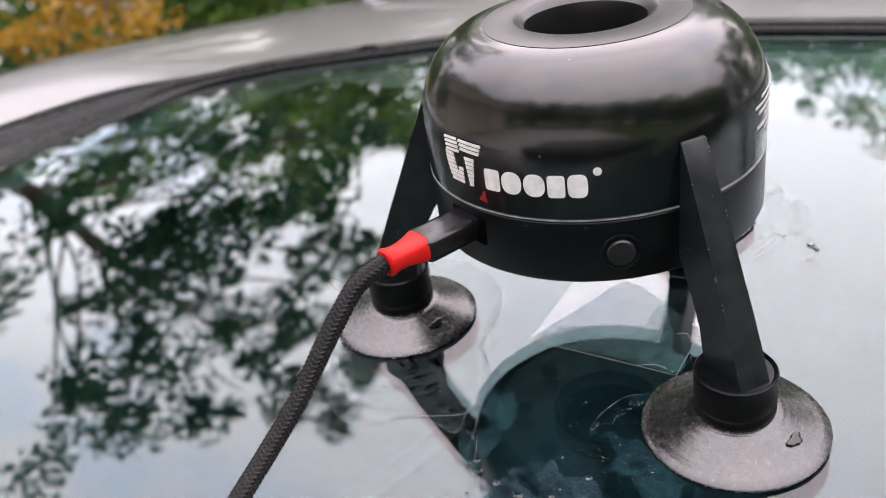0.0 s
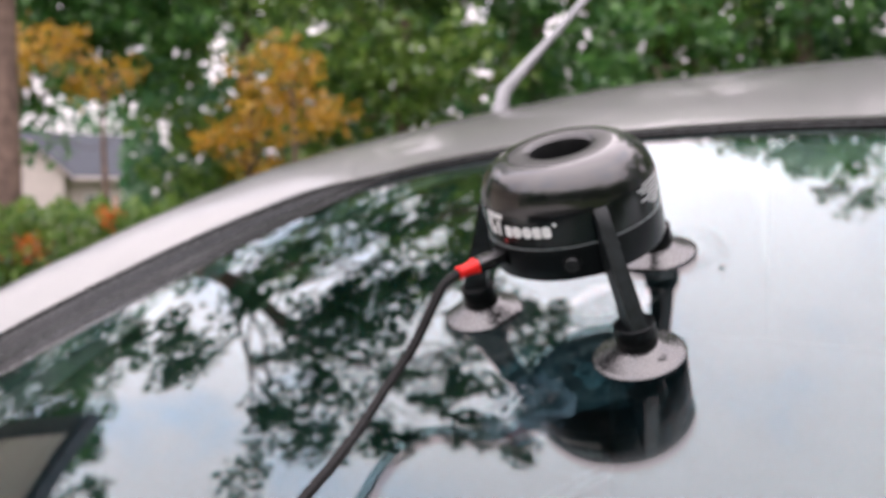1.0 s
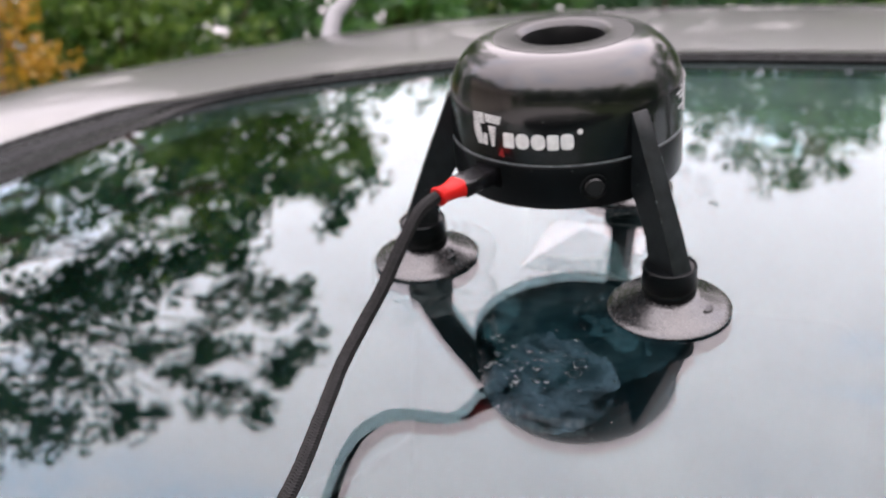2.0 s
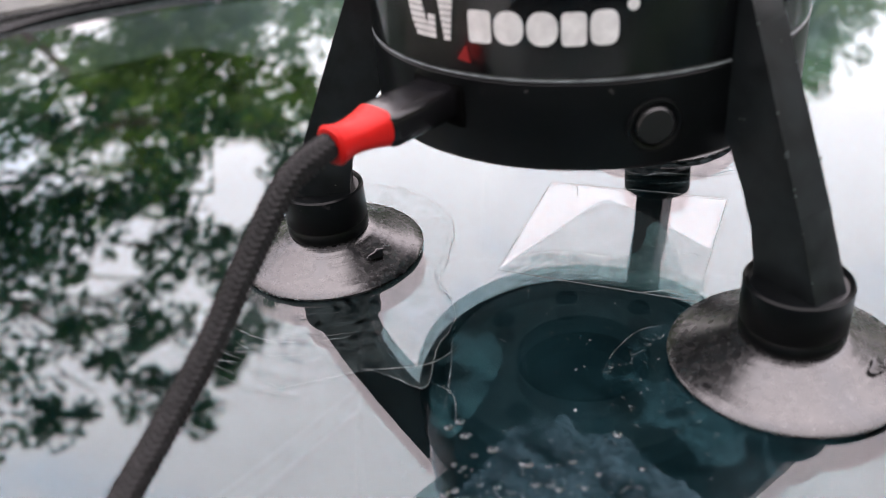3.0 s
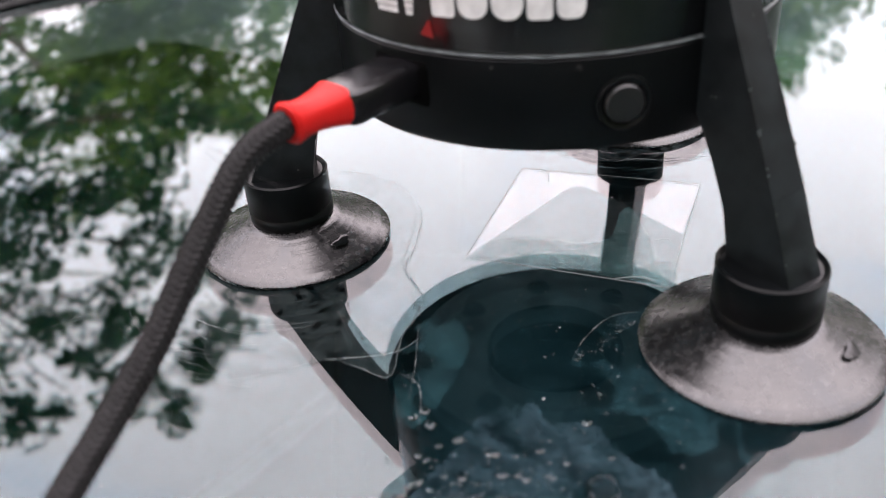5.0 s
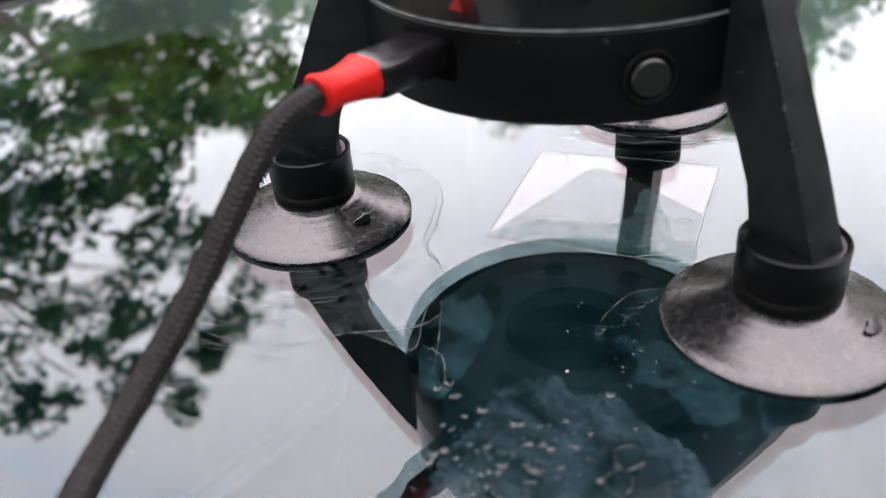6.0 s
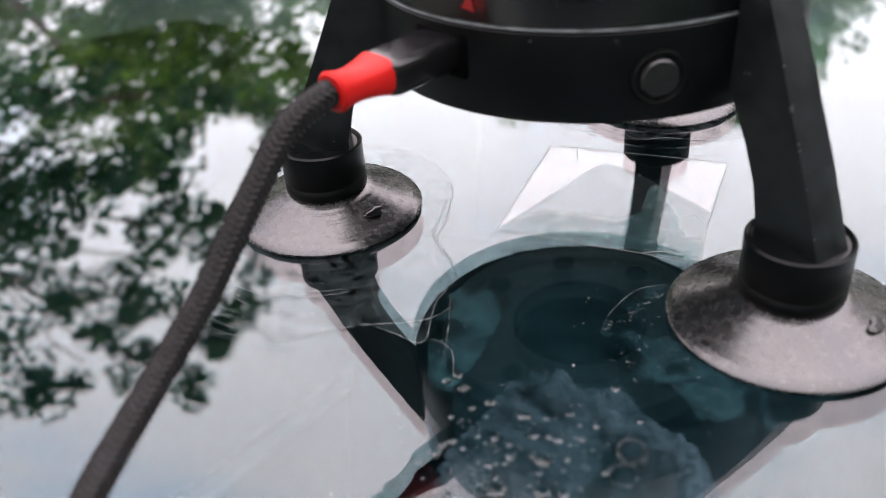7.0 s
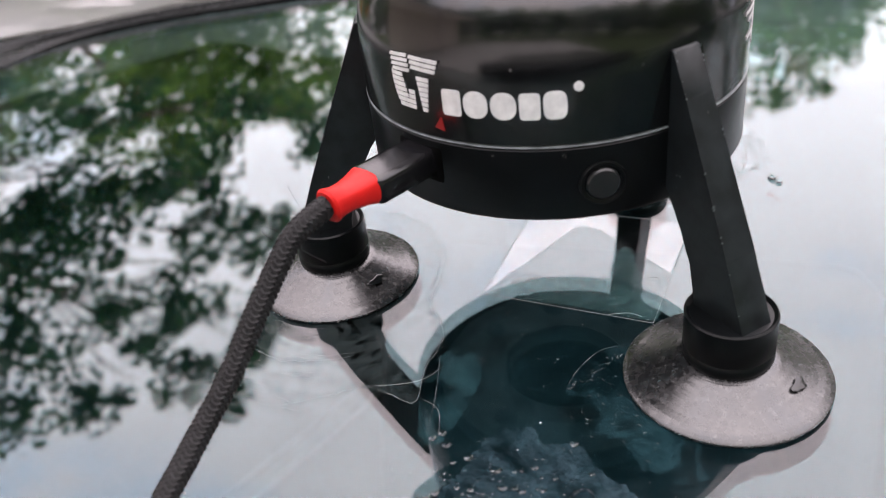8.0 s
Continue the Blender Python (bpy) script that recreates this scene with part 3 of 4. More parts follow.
def prints(lamp):
    # maker's mark: striped shape, then five solid blocks
    bm = bmesh.new()
    for k in range(4):
        z = 0.0589 - 0.00085 * k
        wrapped([(-123.4 + 0.1 * k, z - 0.0006), (-116.6 + 0.15 * k, z - 0.0003), (-116.3 + 0.15 * k, z + 0.0003), (-122.8 + 0.1 * k, z)], bm=bm)
        if k < 3:
            wrapped([(-115.8 + 0.2 * k, z - 0.0004), (-106.2 - 0.5 * k, z - 0.0006), (-105.8 - 0.5 * k, z), (-115.4 + 0.2 * k, z + 0.0002)], bm=bm)
    for k in range(7):
        z = 0.0556 - 0.00088 * k
        left = -123.3 + 0.06 * k * k
        wrapped([(left, z - 0.0007), (-119.0 + 0.35 * k, z - 0.0007), (-119.1 + 0.35 * k, z), (left - 0.1, z)], bm=bm)
        if k > 2:
            wrapped([(-117.6 + 0.2 * (6 - k), z - 0.0007), (-114.9, z - 0.0007), (-114.9, z), (-117.6 + 0.2 * (6 - k), z)], bm=bm)
        half = 2.1 - 0.2 * k
        wrapped([(-111.6 - half + 0.1, z - 0.0007), (-111.6 + half - 0.1, z - 0.0007), (-111.6 + half, z), (-111.6 - half, z)], bm=bm)
    part("maker_mark", bm, WHITE, lamp, "white striped maker's mark")
    def print_shape(name, a_mid, z_mid, a_half, z_half, power, mat, label=""):
        """A rounded plain shape wrapped on the wall."""
        bm = bmesh.new()
        n, r = 28, 0.03605
        rim = []
        for k in range(n):
            t = 2 * math.pi * (k + 0.5) / n
            c, q = math.cos(t), math.sin(t)
            rim.append((radians(a_mid + a_half * math.copysign(abs(c) ** power, c)), z_mid + z_half * math.copysign(abs(q) ** power, q)))
        out = [bm.verts.new(((r + 0.00012) * math.cos(a), (r + 0.00012) * math.sin(a), z)) for a, z in rim]
        low = [bm.verts.new((r * math.cos(a), r * math.sin(a), z)) for a, z in rim]
        hub = bm.verts.new(((r + 0.00012) * math.cos(radians(a_mid)), (r + 0.00012) * math.sin(radians(a_mid)), z_mid))
        for k in range(n):
            bm.faces.new((hub, out[k], out[(k + 1) % n]))
            bm.faces.new((out[k], low[k], low[(k + 1) % n], out[(k + 1) % n]))
        part(name, bm, mat, lamp, label)

    left = -105.6
    for width, top, power in ((6.2, 0.0544, 0.25), (7.4, 0.0545, 0.85), (7.4, 0.0545, 0.85), (6.0, 0.0544, 0.3), (6.6, 0.0546, 0.6)):
        print_shape("print_block", left + (width - 0.7) / 2, (top + 0.0499) / 2, (width - 0.7) / 2, (top - 0.0499) / 2, power, WHITE)
        left += width
    print_shape("print_dot", -69.8, 0.05505, 1.25, 0.0008, 1.0, WHITE)
    bm = wrapped([(-109.0, 0.0472), (-105.7, 0.0468), (-106.4, 0.0492), (-106.8, 0.0492)])
    part("red_print", bm, RED_PRINT, lamp, "small dark red triangle print")
    for k, (a0, a1) in enumerate(((-8, 24), (-13, 26), (-10, 23), (-4, 20), (-11, 16), (-4, 24), (0, 12))):
        z = 0.0590 - 0.0015 * k
        part("print_bar", wrapped([(a0, z - 0.0006), (a1, z - 0.0006), (a1, z), (a0, z)], n=10), PRINT_GREY, lamp, "thin line of pale small print")

prints(lamp)


WET = {-41.3: (0.0125, 22.0), -161.3: (0.0127, 138.0)}


def leg(lamp, degrees):
    turn = Matrix.Rotation(radians(degrees), 4, "Z")
    outer = [(0.0364, 0.0578), (0.0395, 0.0507), (0.0450, 0.0385), (0.0505, 0.0260), (0.0556, 0.0135), (0.0560, 0.0100)]
    inner = [(0.0440, 0.0100), (0.0440, 0.0160), (0.0425, 0.0215), (0.0400, 0.0270), (0.0372, 0.0320), (0.0352, 0.0345), (0.0352, 0.0578)]
    bm = bmesh.new()
    line = outer + inner
    def half(r, z):
        return 0.0026 + 0.0007 * max(0, min(1, (0.058 - z) / 0.045))
    a = [bm.verts.new((r, -half(r, z), z)) for r, z in line]
    b = [bm.verts.new((r, half(r, z), z)) for r, z in line]
    bm.faces.new(a)
    bm.faces.new(b)
    for i in range(len(line)):
        bm.faces.new((a[i], a[(i + 1) % len(line)], b[(i + 1) % len(line)], b[i]))
    bmesh.ops.bevel(bm, geom=bm.edges[:], offset=0.00025, segments=1, affect="EDGES")
    bmesh.ops.transform(bm, matrix=turn, verts=bm.verts)
    ob = part("leg", bm, LEG, lamp, "tapered black leg with a scuffed outer face")
    # pale nicks along the two outer edges
    rng = random.Random(int(degrees) + 400)
    bm = bmesh.new()
    for _ in range(26):
        k = rng.randrange(4)
        (r0, z0), (r1, z1) = outer[k], outer[k + 1]
        f = rng.random()
        r, z, size = r0 + (r1 - r0) * f, z0 + (z1 - z0) * f, 0.00010 + 0.00022 * rng.random() ** 2
        y = rng.choice((-1, 1)) * (half(r, z) - 0.0001)
        bmesh.ops.create_icosphere(bm, subdivisions=1, radius=size, matrix=Matrix.Translation((r - 0.00005, y, z)) @ Matrix.Rotation(radians(24), 4, "Y") @ Matrix.Diagonal((0.5, 0.6, rng.uniform(0.8, 2.2), 1)))
    bmesh.ops.transform(bm, matrix=turn, verts=bm.verts)
    part("worn_nicks", bm, SEAM, ob, "pale nicks along the edges")
    at = turn @ Matrix.Translation((0.0495, 0, 0))
    bm = lathe([(0.0, 0.0142), (0.0069, 0.0142), (0.0071, 0.0145), (0.0075, 0.0148), (0.0078, 0.0145), (0.0078, 0.0082), (0.0076, 0.0079), (0.0078, 0.0076), (0.0078, 0.0060), (0.0074, 0.0054), (0.0, 0.0054)], 64)
    bmesh.ops.transform(bm, matrix=at, verts=bm.verts)
    part("collar", bm, SATIN, ob, "black collar with a groove")
    cup = [(0.0, 0.0056), (0.0078, 0.0056), (0.0090, 0.0050), (0.0110, 0.0040), (0.0135, 0.0028), (0.0160, 0.0018), (0.0175, 0.0013), (0.0180, 0.0008), (0.0179, 0.0003), (0.0172, 0.0002), (0.0, 0.0003)]
    disc = part("suction_cup", lathe(cup, 96), CUP, ob, "dusty black rubber suction cup pressed on the glass")
    disc.matrix_basis = at
    if degrees in WET:
        away, turned = WET[degrees]
        bm = bmesh.new()
        bmesh.ops.create_uvsphere(bm, u_segments=20, v_segments=10, radius=1.0)
        for v in bm.verts:
            wave = 1 + 0.18 * math.sin(3 * math.atan2(v.co.y, v.co.x) + 1) + 0.10 * math.sin(5 * math.atan2(v.co.y, v.co.x))
            v.co = Vector((v.co.x * wave * 0.0010, v.co.y * wave * 0.0020, v.co.z * 0.00016))
        place = at @ Matrix.Rotation(radians(turned), 4, "Z") @ Matrix.Translation((away, 0, 0.0056 - 0.40 * (away - 0.0078))) @ Matrix.Rotation(radians(24), 4, "Y")
        bmesh.ops.transform(bm, matrix=place, verts=bm.verts)
        part("wet_spot", bm, WET_RUBBER, ob, "dark wet spot on the cup")


for degrees in LEGS:
    leg(lamp, degrees)


# ---- the cable ----
def cable():
    way = Vector((-0.446, -0.895, 0))
    e = thing("charging_cable", GLASS, "dark braided charging cable with a red sleeve, plugged into the lamp", "cable")
    turn = lambda r, z: Matrix.Translation((way.x * r, way.y * r, z)) @ Matrix.Rotation(radians(-116.5), 4, "Z")
    bm = box(0.0150, 0.0082, 0.0052, (0, 0, 0), 0.0016)
    bmesh.ops.transform(bm, matrix=turn(0.0415, 0.0403), verts=bm.verts)
    part("plug", bm, PLUG, e, "black moulded plug")
    # waisted sleeve
    bm = bmesh.new()
    rings = []
    for f, wide, high in ((0, 0.0042, 0.0030), (0.06, 0.0046, 0.0034), (0.3, 0.0039, 0.0029), (0.55, 0.0033, 0.0027), (0.75, 0.0032, 0.0028), (0.95, 0.0036, 0.0034), (1.0, 0.0031, 0.0030)):
        ring = []
        for i in range(28):
            a = 2 * math.pi * i / 28
            c, s = math.cos(a), math.sin(a)
            p = 0.62 + 0.3 * f
            y, z = 0.84 * wide * math.copysign(abs(c) ** p, c), 0.84 * high * math.copysign(abs(s) ** p, s)
            ring.append(bm.verts.new((0.0478 + 0.0090 * f, y, z + 0.0405)))
        rings.append(ring)
    for a, b in zip(rings, rings[1:]):
        for i in range(28):
            bm.faces.new((a[i], a[(i + 1) % 28], b[(i + 1) % 28], b[i]))
    bm.faces.new(rings[0])
    bm.faces.new(rings[-1])
    bmesh.ops.transform(bm, matrix=Matrix.Rotation(radians(-116.5), 4, "Z"), verts=bm.verts)
    part("sleeve", bm, RED, e, "red waisted sleeve")
    line = spline([(-0.0245, -0.0490, 0.0405), (-0.0263, -0.0525, 0.0402), (-0.0290, -0.0575, 0.0380), (-0.0322, -0.0655, 0.0305), (-0.0350, -0.0740, 0.0225), (-0.0375, -0.0830, 0.0165), (-0.0385, -0.0960, 0.0118),
                   (-0.0362, -0.1125, 0.0090), (-0.0320, -0.1330, 0.0085), (-0.0300, -0.1510, 0.0080), (-0.028, -0.19, 0.0030), (-0.03, -0.25, -0.0105), (-0.04, -0.36, -0.0270), (-0.05, -0.60, -0.0572)], 24)
    part("core", tube(line, 0.00175, 12), BRAID, e)
    # woven strands, two handed
    bm = bmesh.new()
    run, frames = 0.0, []
    side = Vector((0, 0, 1))
    for k, p in enumerate(line):
        d = (line[min(k + 1, len(line) - 1)] - line[max(k - 1, 0)]).normalized()
        side = (side - d * side.dot(d)).normalized()
        frames.append((run, p, d, side.copy(), d.cross(side)))
        if k < len(line) - 1:
            run += (line[k + 1] - p).length
    runs = [f[0] for f in frames]
    def at(s):
        k = max(0, min(len(frames) - 2, int(np.searchsorted(runs, s)) - 1))
        f = (s - frames[k][0]) / max(1e-9, frames[k + 1][0] - frames[k][0])
        return frames[k][1].lerp(frames[k + 1][1], f), frames[k][2], frames[k][3], frames[k][4]
    pitch, strands, radius = 0.0078, 8, 0.00185
    seg = pitch / strands / 1.0
    end = min(run, 0.24)
    for hand in (1, -1):
        for j in range(strands):
            s = 0.002
            step = 0
            while s < end:
                corners = []
                a0 = 2 * math.pi * (hand * s / pitch + j / strands)
                lift = 0.00010 if (step + j) % 2 == 0 else -0.00006
                for ds, dw in ((0, -1), (0, 1), (1, 1), (1, -1)):
                    a = a0 + hand * 2 * math.pi * ds * seg / pitch + dw * 0.23
                    q, d, u, w = at(s + ds * seg + 0.0)
                    corners.append((a, q, u, w))
                mid_a = a0 + hand * math.pi * seg / pitch
                q, d, u, w = at(s + seg / 2)
                tip = bm.verts.new(q + (radius + lift + 0.00014) * (math.cos(mid_a) * u + math.sin(mid_a) * w))
                vs = [bm.verts.new(q2 + (radius + lift) * (math.cos(a) * u2 + math.sin(a) * w2)) for a, q2, u2, w2 in corners]
                for i in range(4):
                    bm.faces.new((vs[i], vs[(i + 1) % 4], tip))
                s += seg
                step += 1
    part("braid", bm, BRAID, e, "woven dark grey braid", smooth=False)
    rng = random.Random(15)
    for _ in range(9):
        q, d, u, w = at(rng.uniform(0.001, 0.012))
        a, n = rng.uniform(0, 6.3), rng.uniform(0.002, 0.005)
        out = math.cos(a) * u + math.sin(a) * w
        bend = Vector((rng.uniform(-1, 1), rng.uniform(-1, 1), rng.uniform(-0.3, 1))) * n * 0.5
        part("loose_fibre", tube(spline([q + out * 0.0017, q + out * (0.0017 + 0.5 * n) + 0.3 * bend, q + out * (0.0017 + 0.8 * n) + bend], 5), 0.00004, 5), BRAID, e)


cable()

# ---- things on the glass ----
LIFT = 0.00025


def closed_line(points, seed, jitter, n=10):
    """A smooth closed outline through the points, with a slightly ragged edge."""
    rng = random.Random(seed)
    loop = spline(points + points[:1], n)[:-1]
    return [(q.x + rng.uniform(-jitter, jitter), q.y + rng.uniform(-jitter, jitter)) for q in loop]


def frost_material(name, colour, cover, scale, low, high, rough=0.5, floor_cover=0.25):
    """A thin film whose cover follows large clouds and a fine grain."""
    m = veil_material(name, colour, cover, scale, low, high, rough, 1.0)
    n, l = m.node_tree.nodes, m.node_tree.links
    grain, cut, times = n.new("ShaderNodeTexNoise"), n.new("ShaderNodeMapRange"), n.new("ShaderNodeMath")
    grain.inputs["Scale"].default_value, grain.inputs["Detail"].default_value, grain.inputs["Roughness"].default_value = 1500.0, 6, 0.7
    l.new(n["Texture Coordinate"].outputs["Object"], grain.inputs["Vector"])
    cut.inputs["From Min"].default_value, cut.inputs["From Max"].default_value = 0.36, 0.66
    cut.inputs["To Min"].default_value, cut.inputs["To Max"].default_value = floor_cover, 1.0
    l.new(grain.outputs["Fac"], cut.inputs["Value"])
    times.operation = "MULTIPLY"
    l.new(n["Map Range"].outputs["Result"], times.inputs[0])
    l.new(cut.outputs["Result"], times.inputs[1])
    l.new(times.outputs[0], n["Mix Shader"].inputs[0])
    return m


def film_square():
    outline = [(-0.0129, -0.0170), (0.0229, -0.0205), (0.0264, 0.0170), (-0.0102, 0.0187)]
    e = thing("resin_film", GLASS, "clear square plastic film pressed over the repaired chip", "film")
    clear = veil_material("clear_film", (0.9, 0.9, 0.9), 0.042, 60.0, 0.0, 0.6, 0.04)
    shine = clear.node_tree.nodes["Principled BSDF"]
    shine.inputs["Metallic"].default_value = 1.0
    edge = [(-0.0113, -0.0135), (-0.0040, 0.0012), (0.0014, 0.0118), (0.0062, 0.0112), (0.0103, 0.0085), (0.0158, 0.0040), (0.0241, -0.0030)]
    wet_edge = [(q.x, q.y) for q in spline([(x, y, 0) for x, y in edge], 5)]
    part("dry_sheet", slab([outline[0], outline[3], outline[2]] + wet_edge[::-1], 0.0001, 0.00022), clear, e, "clear film with air under it")
    wet = slab([outline[0]] + wet_edge + [outline[1]], 0.0001, 0.00022)
    part("wet_sheet", wet, veil_material("wetted_film", (0.16, 0.21, 0.21), 0.06, 90.0, 0.2, 0.7, 0.3), e, "clear film wetted by resin")
    hairs = random.Random(71)
    bm = bmesh.new()
    for _ in range(120):
        y = hairs.uniform(-0.0185, 0.0150)
        x, a, n = 0.0150 + 0.05 * y + hairs.gauss(0, 0.0024), hairs.uniform(0, math.pi), hairs.uniform(0.0003, 0.0011)
        d = Vector((math.cos(a), math.sin(a), 0))
        o = Vector((-d.y, d.x, 0)) * 0.00003
        q = Vector((x, y, 0.00036))
        bm.faces.new([bm.verts.new(w) for w in (q - d * n - o, q + d * n - o, q + d * n + o, q - d * n + o)])
    bmesh.ops.solidify(bm, geom=bm.faces[:], thickness=0.00002)
    part("fine_scratches", bm, WATER_RIM, e, "fine pale scratches in the film", smooth=False)
    blot = closed_line([(-0.0116, -0.0168), (-0.0085, -0.0110), (-0.0020, -0.0085), (0.0070, -0.0090), (0.0115, -0.0060), (0.0125, 0.0040), (0.0150, 0.0035), (0.0185, -0.0060), (0.0200, -0.0120), (0.0233, -0.0140), (0.0230, -0.0195), (0.0140, -0.0188), (0.0, -0.0176)], 4, 0.0003)
    part("resin", slab(blot, 0.00030, 0.00034), frost_material("wet_resin", (0.10, 0.28, 0.28), 0.28, 260.0, 0.22, 0.70, 0.25), e, "spread resin under the film")
    rim = [(x, y, 0.0002) for x, y in outline]
    for k, (a, b) in enumerate(zip(rim, rim[1:] + rim[:1])):
        part("film_edge", tube([a, tuple((q + w) / 2 for q, w in zip(a, b)), b], 0.00006, 6), FILM_EDGE, e, "bright cut edge")
    for x0, y0, x1, y1 in ((0.014, -0.0195, 0.0205, -0.019), (-0.006, 0.0187, -0.0035, 0.013), (0.0195, -0.006, 0.0225, -0.0065)):
        mid = ((x0 + x1) / 2 + 0.0006, (y0 + y1) / 2 + 0.0008)
        part("crease", tube(spline([(x0, y0, 0.0003), (mid[0], mid[1], 0.00042), (x1, y1, 0.0003)], 6), 0.00007, 6), FILM_EDGE, e)


FILM_EDGE = veil_material("film_crease", (0.30, 0.36, 0.36), 0.8, 200.0, 0.1, 0.5, 0.2)
WATER_RIM = veil_material("dried_water_rim", (0.19, 0.23, 0.23), 0.6, 260.0, 0.35, 0.65, 0.5)
film_square()


def smear(centre, r0, r1, squash, seed, mat, label):
    rng = random.Random(seed)
    ph = [rng.uniform(0, 6.3) for _ in range(5)]
    bm = bmesh.new()
    n = 90
    lo, hi = [], []
    for k in range(n):
        a = 2 * math.pi * k / n
        w = 1 + 0.10 * math.sin(2 * a + ph[0]) + 0.06 * math.sin(5 * a + ph[1]) + 0.03 * math.sin(11 * a + ph[2]) + 0.015 * math.sin(23 * a + ph[3])
        for ring, r in ((lo, r0), (hi, r1 * w)):
            ring.append(((centre[0] + r * math.cos(a), centre[1] + squash * r * math.sin(a))))
    a0 = [bm.verts.new((x, y, LIFT)) for x, y in lo]
    b0 = [bm.verts.new((x, y, LIFT)) for x, y in hi]
    for k in range(n):
        bm.faces.new((a0[k], a0[(k + 1) % n], b0[(k + 1) % n], b0[k]))
    bmesh.ops.solidify(bm, geom=bm.faces[:], thickness=0.00004)
    ob = part("water_smear", bm, mat)
    ob.matrix_world = GLASS
    tagged(ob, label, "smear", kind="stuff")


FAINT = veil_material("faint_water_film", (0.16, 0.21, 0.22), 0.16, 160.0, 0.45, 0.75, 0.6, 2.5)
BACK_CUP = (0.0495 * math.cos(radians(LEGS[1])), 0.0495 * math.sin(radians(LEGS[1])))
SIDE_CUP = (0.0495 * math.cos(radians(LEGS[2])), 0.0495 * math.sin(radians(LEGS[2])))
smear((BACK_CUP[0] + 0.003, BACK_CUP[1] + 0.002), 0.0172, 0.0270, 1.0, 32, FAINT, "faint water film spreading from a suction cup")


def patch(name, points, seed, jitter, mat, z, label, category):
    ob = part(name, slab(closed_line(points, seed, jitter), z, z + 0.00003), mat, smooth=False)
    ob.matrix_world = GLASS
    tagged(ob, label, category, kind="stuff")


def residue():
    """What the repair left on the glass: a clear sheet round one cup, frosty resin, a lens of water at the other cup;
    and a painted veil over the lamp's reflection.
    """
    teal = frost_material("teal_resin_film", (0.06, 0.22, 0.25), 0.13, 90.0, 0.42, 0.74, 0.4, 0.6)
    frost = frost_material("frosted_resin", (0.09, 0.18, 0.23), 0.16, 90.0, 0.36, 0.70, 0.5, 0.12)
    lens = frost_material("streaky_water_film", (0.06, 0.20, 0.24), 0.10, 130.0, 0.50, 0.78, 0.4, 0.5)
    clear = veil_material("clear_dried_sheet", (0.14, 0.20, 0.20), 0.06, 170.0, 0.35, 0.75, 0.5, 2.0)
    sheet = [(-0.0513, 0.0119), (-0.0430, 0.0113), (-0.0336, 0.0067), (-0.0262, -0.0021), (-0.0234, -0.0141), (-0.0226, -0.0223), (-0.0185, -0.0280), (-0.0162, -0.0338), (-0.0168, -0.0422), (-0.0157, -0.0512),
             (-0.0214, -0.0500), (-0.0266, -0.0495), (-0.0329, -0.0532), (-0.0385, -0.0560), (-0.0450, -0.0535), (-0.0514, -0.0447), (-0.0600, -0.0340), (-0.0660, -0.0180), (-0.0640, -0.0020), (-0.0580, 0.0080)]
    patch("dried_sheet", sheet, 61, 0.0003, clear, 0.00008, "clear dried sheet of resin round a suction cup", "residue")
    patch("teal_resin", [(-0.0155, -0.0493), (-0.0152, -0.0385), (-0.0115, -0.0344), (-0.0066, -0.0390), (-0.0055, -0.0470), (-0.0068, -0.0560), (-0.0098, -0.0640), (-0.0116, -0.0610)], 62, 0.00025, teal, 0.00016, "thin teal film of resin on the windscreen", "residue")
    patch("frosted_resin", [(-0.0052, -0.0745), (-0.0036, -0.0680), (-0.0020, -0.0640), (-0.0012, -0.0600), (0.0015, -0.0552), (0.0050, -0.0538), (0.0067, -0.0525), (0.0100, -0.0560), (0.0150, -0.0548), (0.0199, -0.0600), (0.0262, -0.0640),
                            (0.0300, -0.0740), (0.0275, -0.0880), (0.0180, -0.0960), (0.0060, -0.0930), (-0.0030, -0.0850)], 63, 0.0005, frost, 0.00024, "frosty patch of resin residue with a ragged edge", "residue")
    patch("water_lens", [(0.0104, -0.0421), (0.0114, -0.0368), (0.0145, -0.0306), (0.0192, -0.0279), (0.0290, -0.0280), (0.0400, -0.0420), (0.0420, -0.0530), (0.0360, -0.0580), (0.0300, -0.0600), (0.0232, -0.0593), (0.0168, -0.0551), (0.0125, -0.0472)],
          64, 0.0002, lens, 0.00012, "lens-shaped water film beside a suction cup", "residue")
    # broad veil paints the teal tone of the lamp's dark reflection
    patch("reflection_veil", [(-0.0140, -0.0420), (-0.0100, -0.0260), (0.0040, -0.0180), (0.0220, -0.0200), (0.0300, -0.0300), (0.0430, -0.0480), (0.0400, -0.0620), (0.0300, -0.0720), (0.0120, -0.0780), (-0.0020, -0.0740), (-0.0080, -0.0600)], 68, 0.0004,
          frost_material("teal_reflection_veil", (0.05, 0.18, 0.22), 0.036, 60.0, 0.34, 0.74, 0.4, 0.5), 0.00005, "faint teal veil that tints the lamp's reflection in the windscreen", "residue")
    rng = random.Random(65)
    rows = [([(x, y, 0.00025) for x, y in closed_line(sheet, 66, 0.0002)][:150], 0.00007), ([(0.92 * x - 0.0032, 0.92 * y - 0.0006, 0.00025) for x, y in closed_line(sheet, 67, 0.0004)][20:75], 0.00005)]
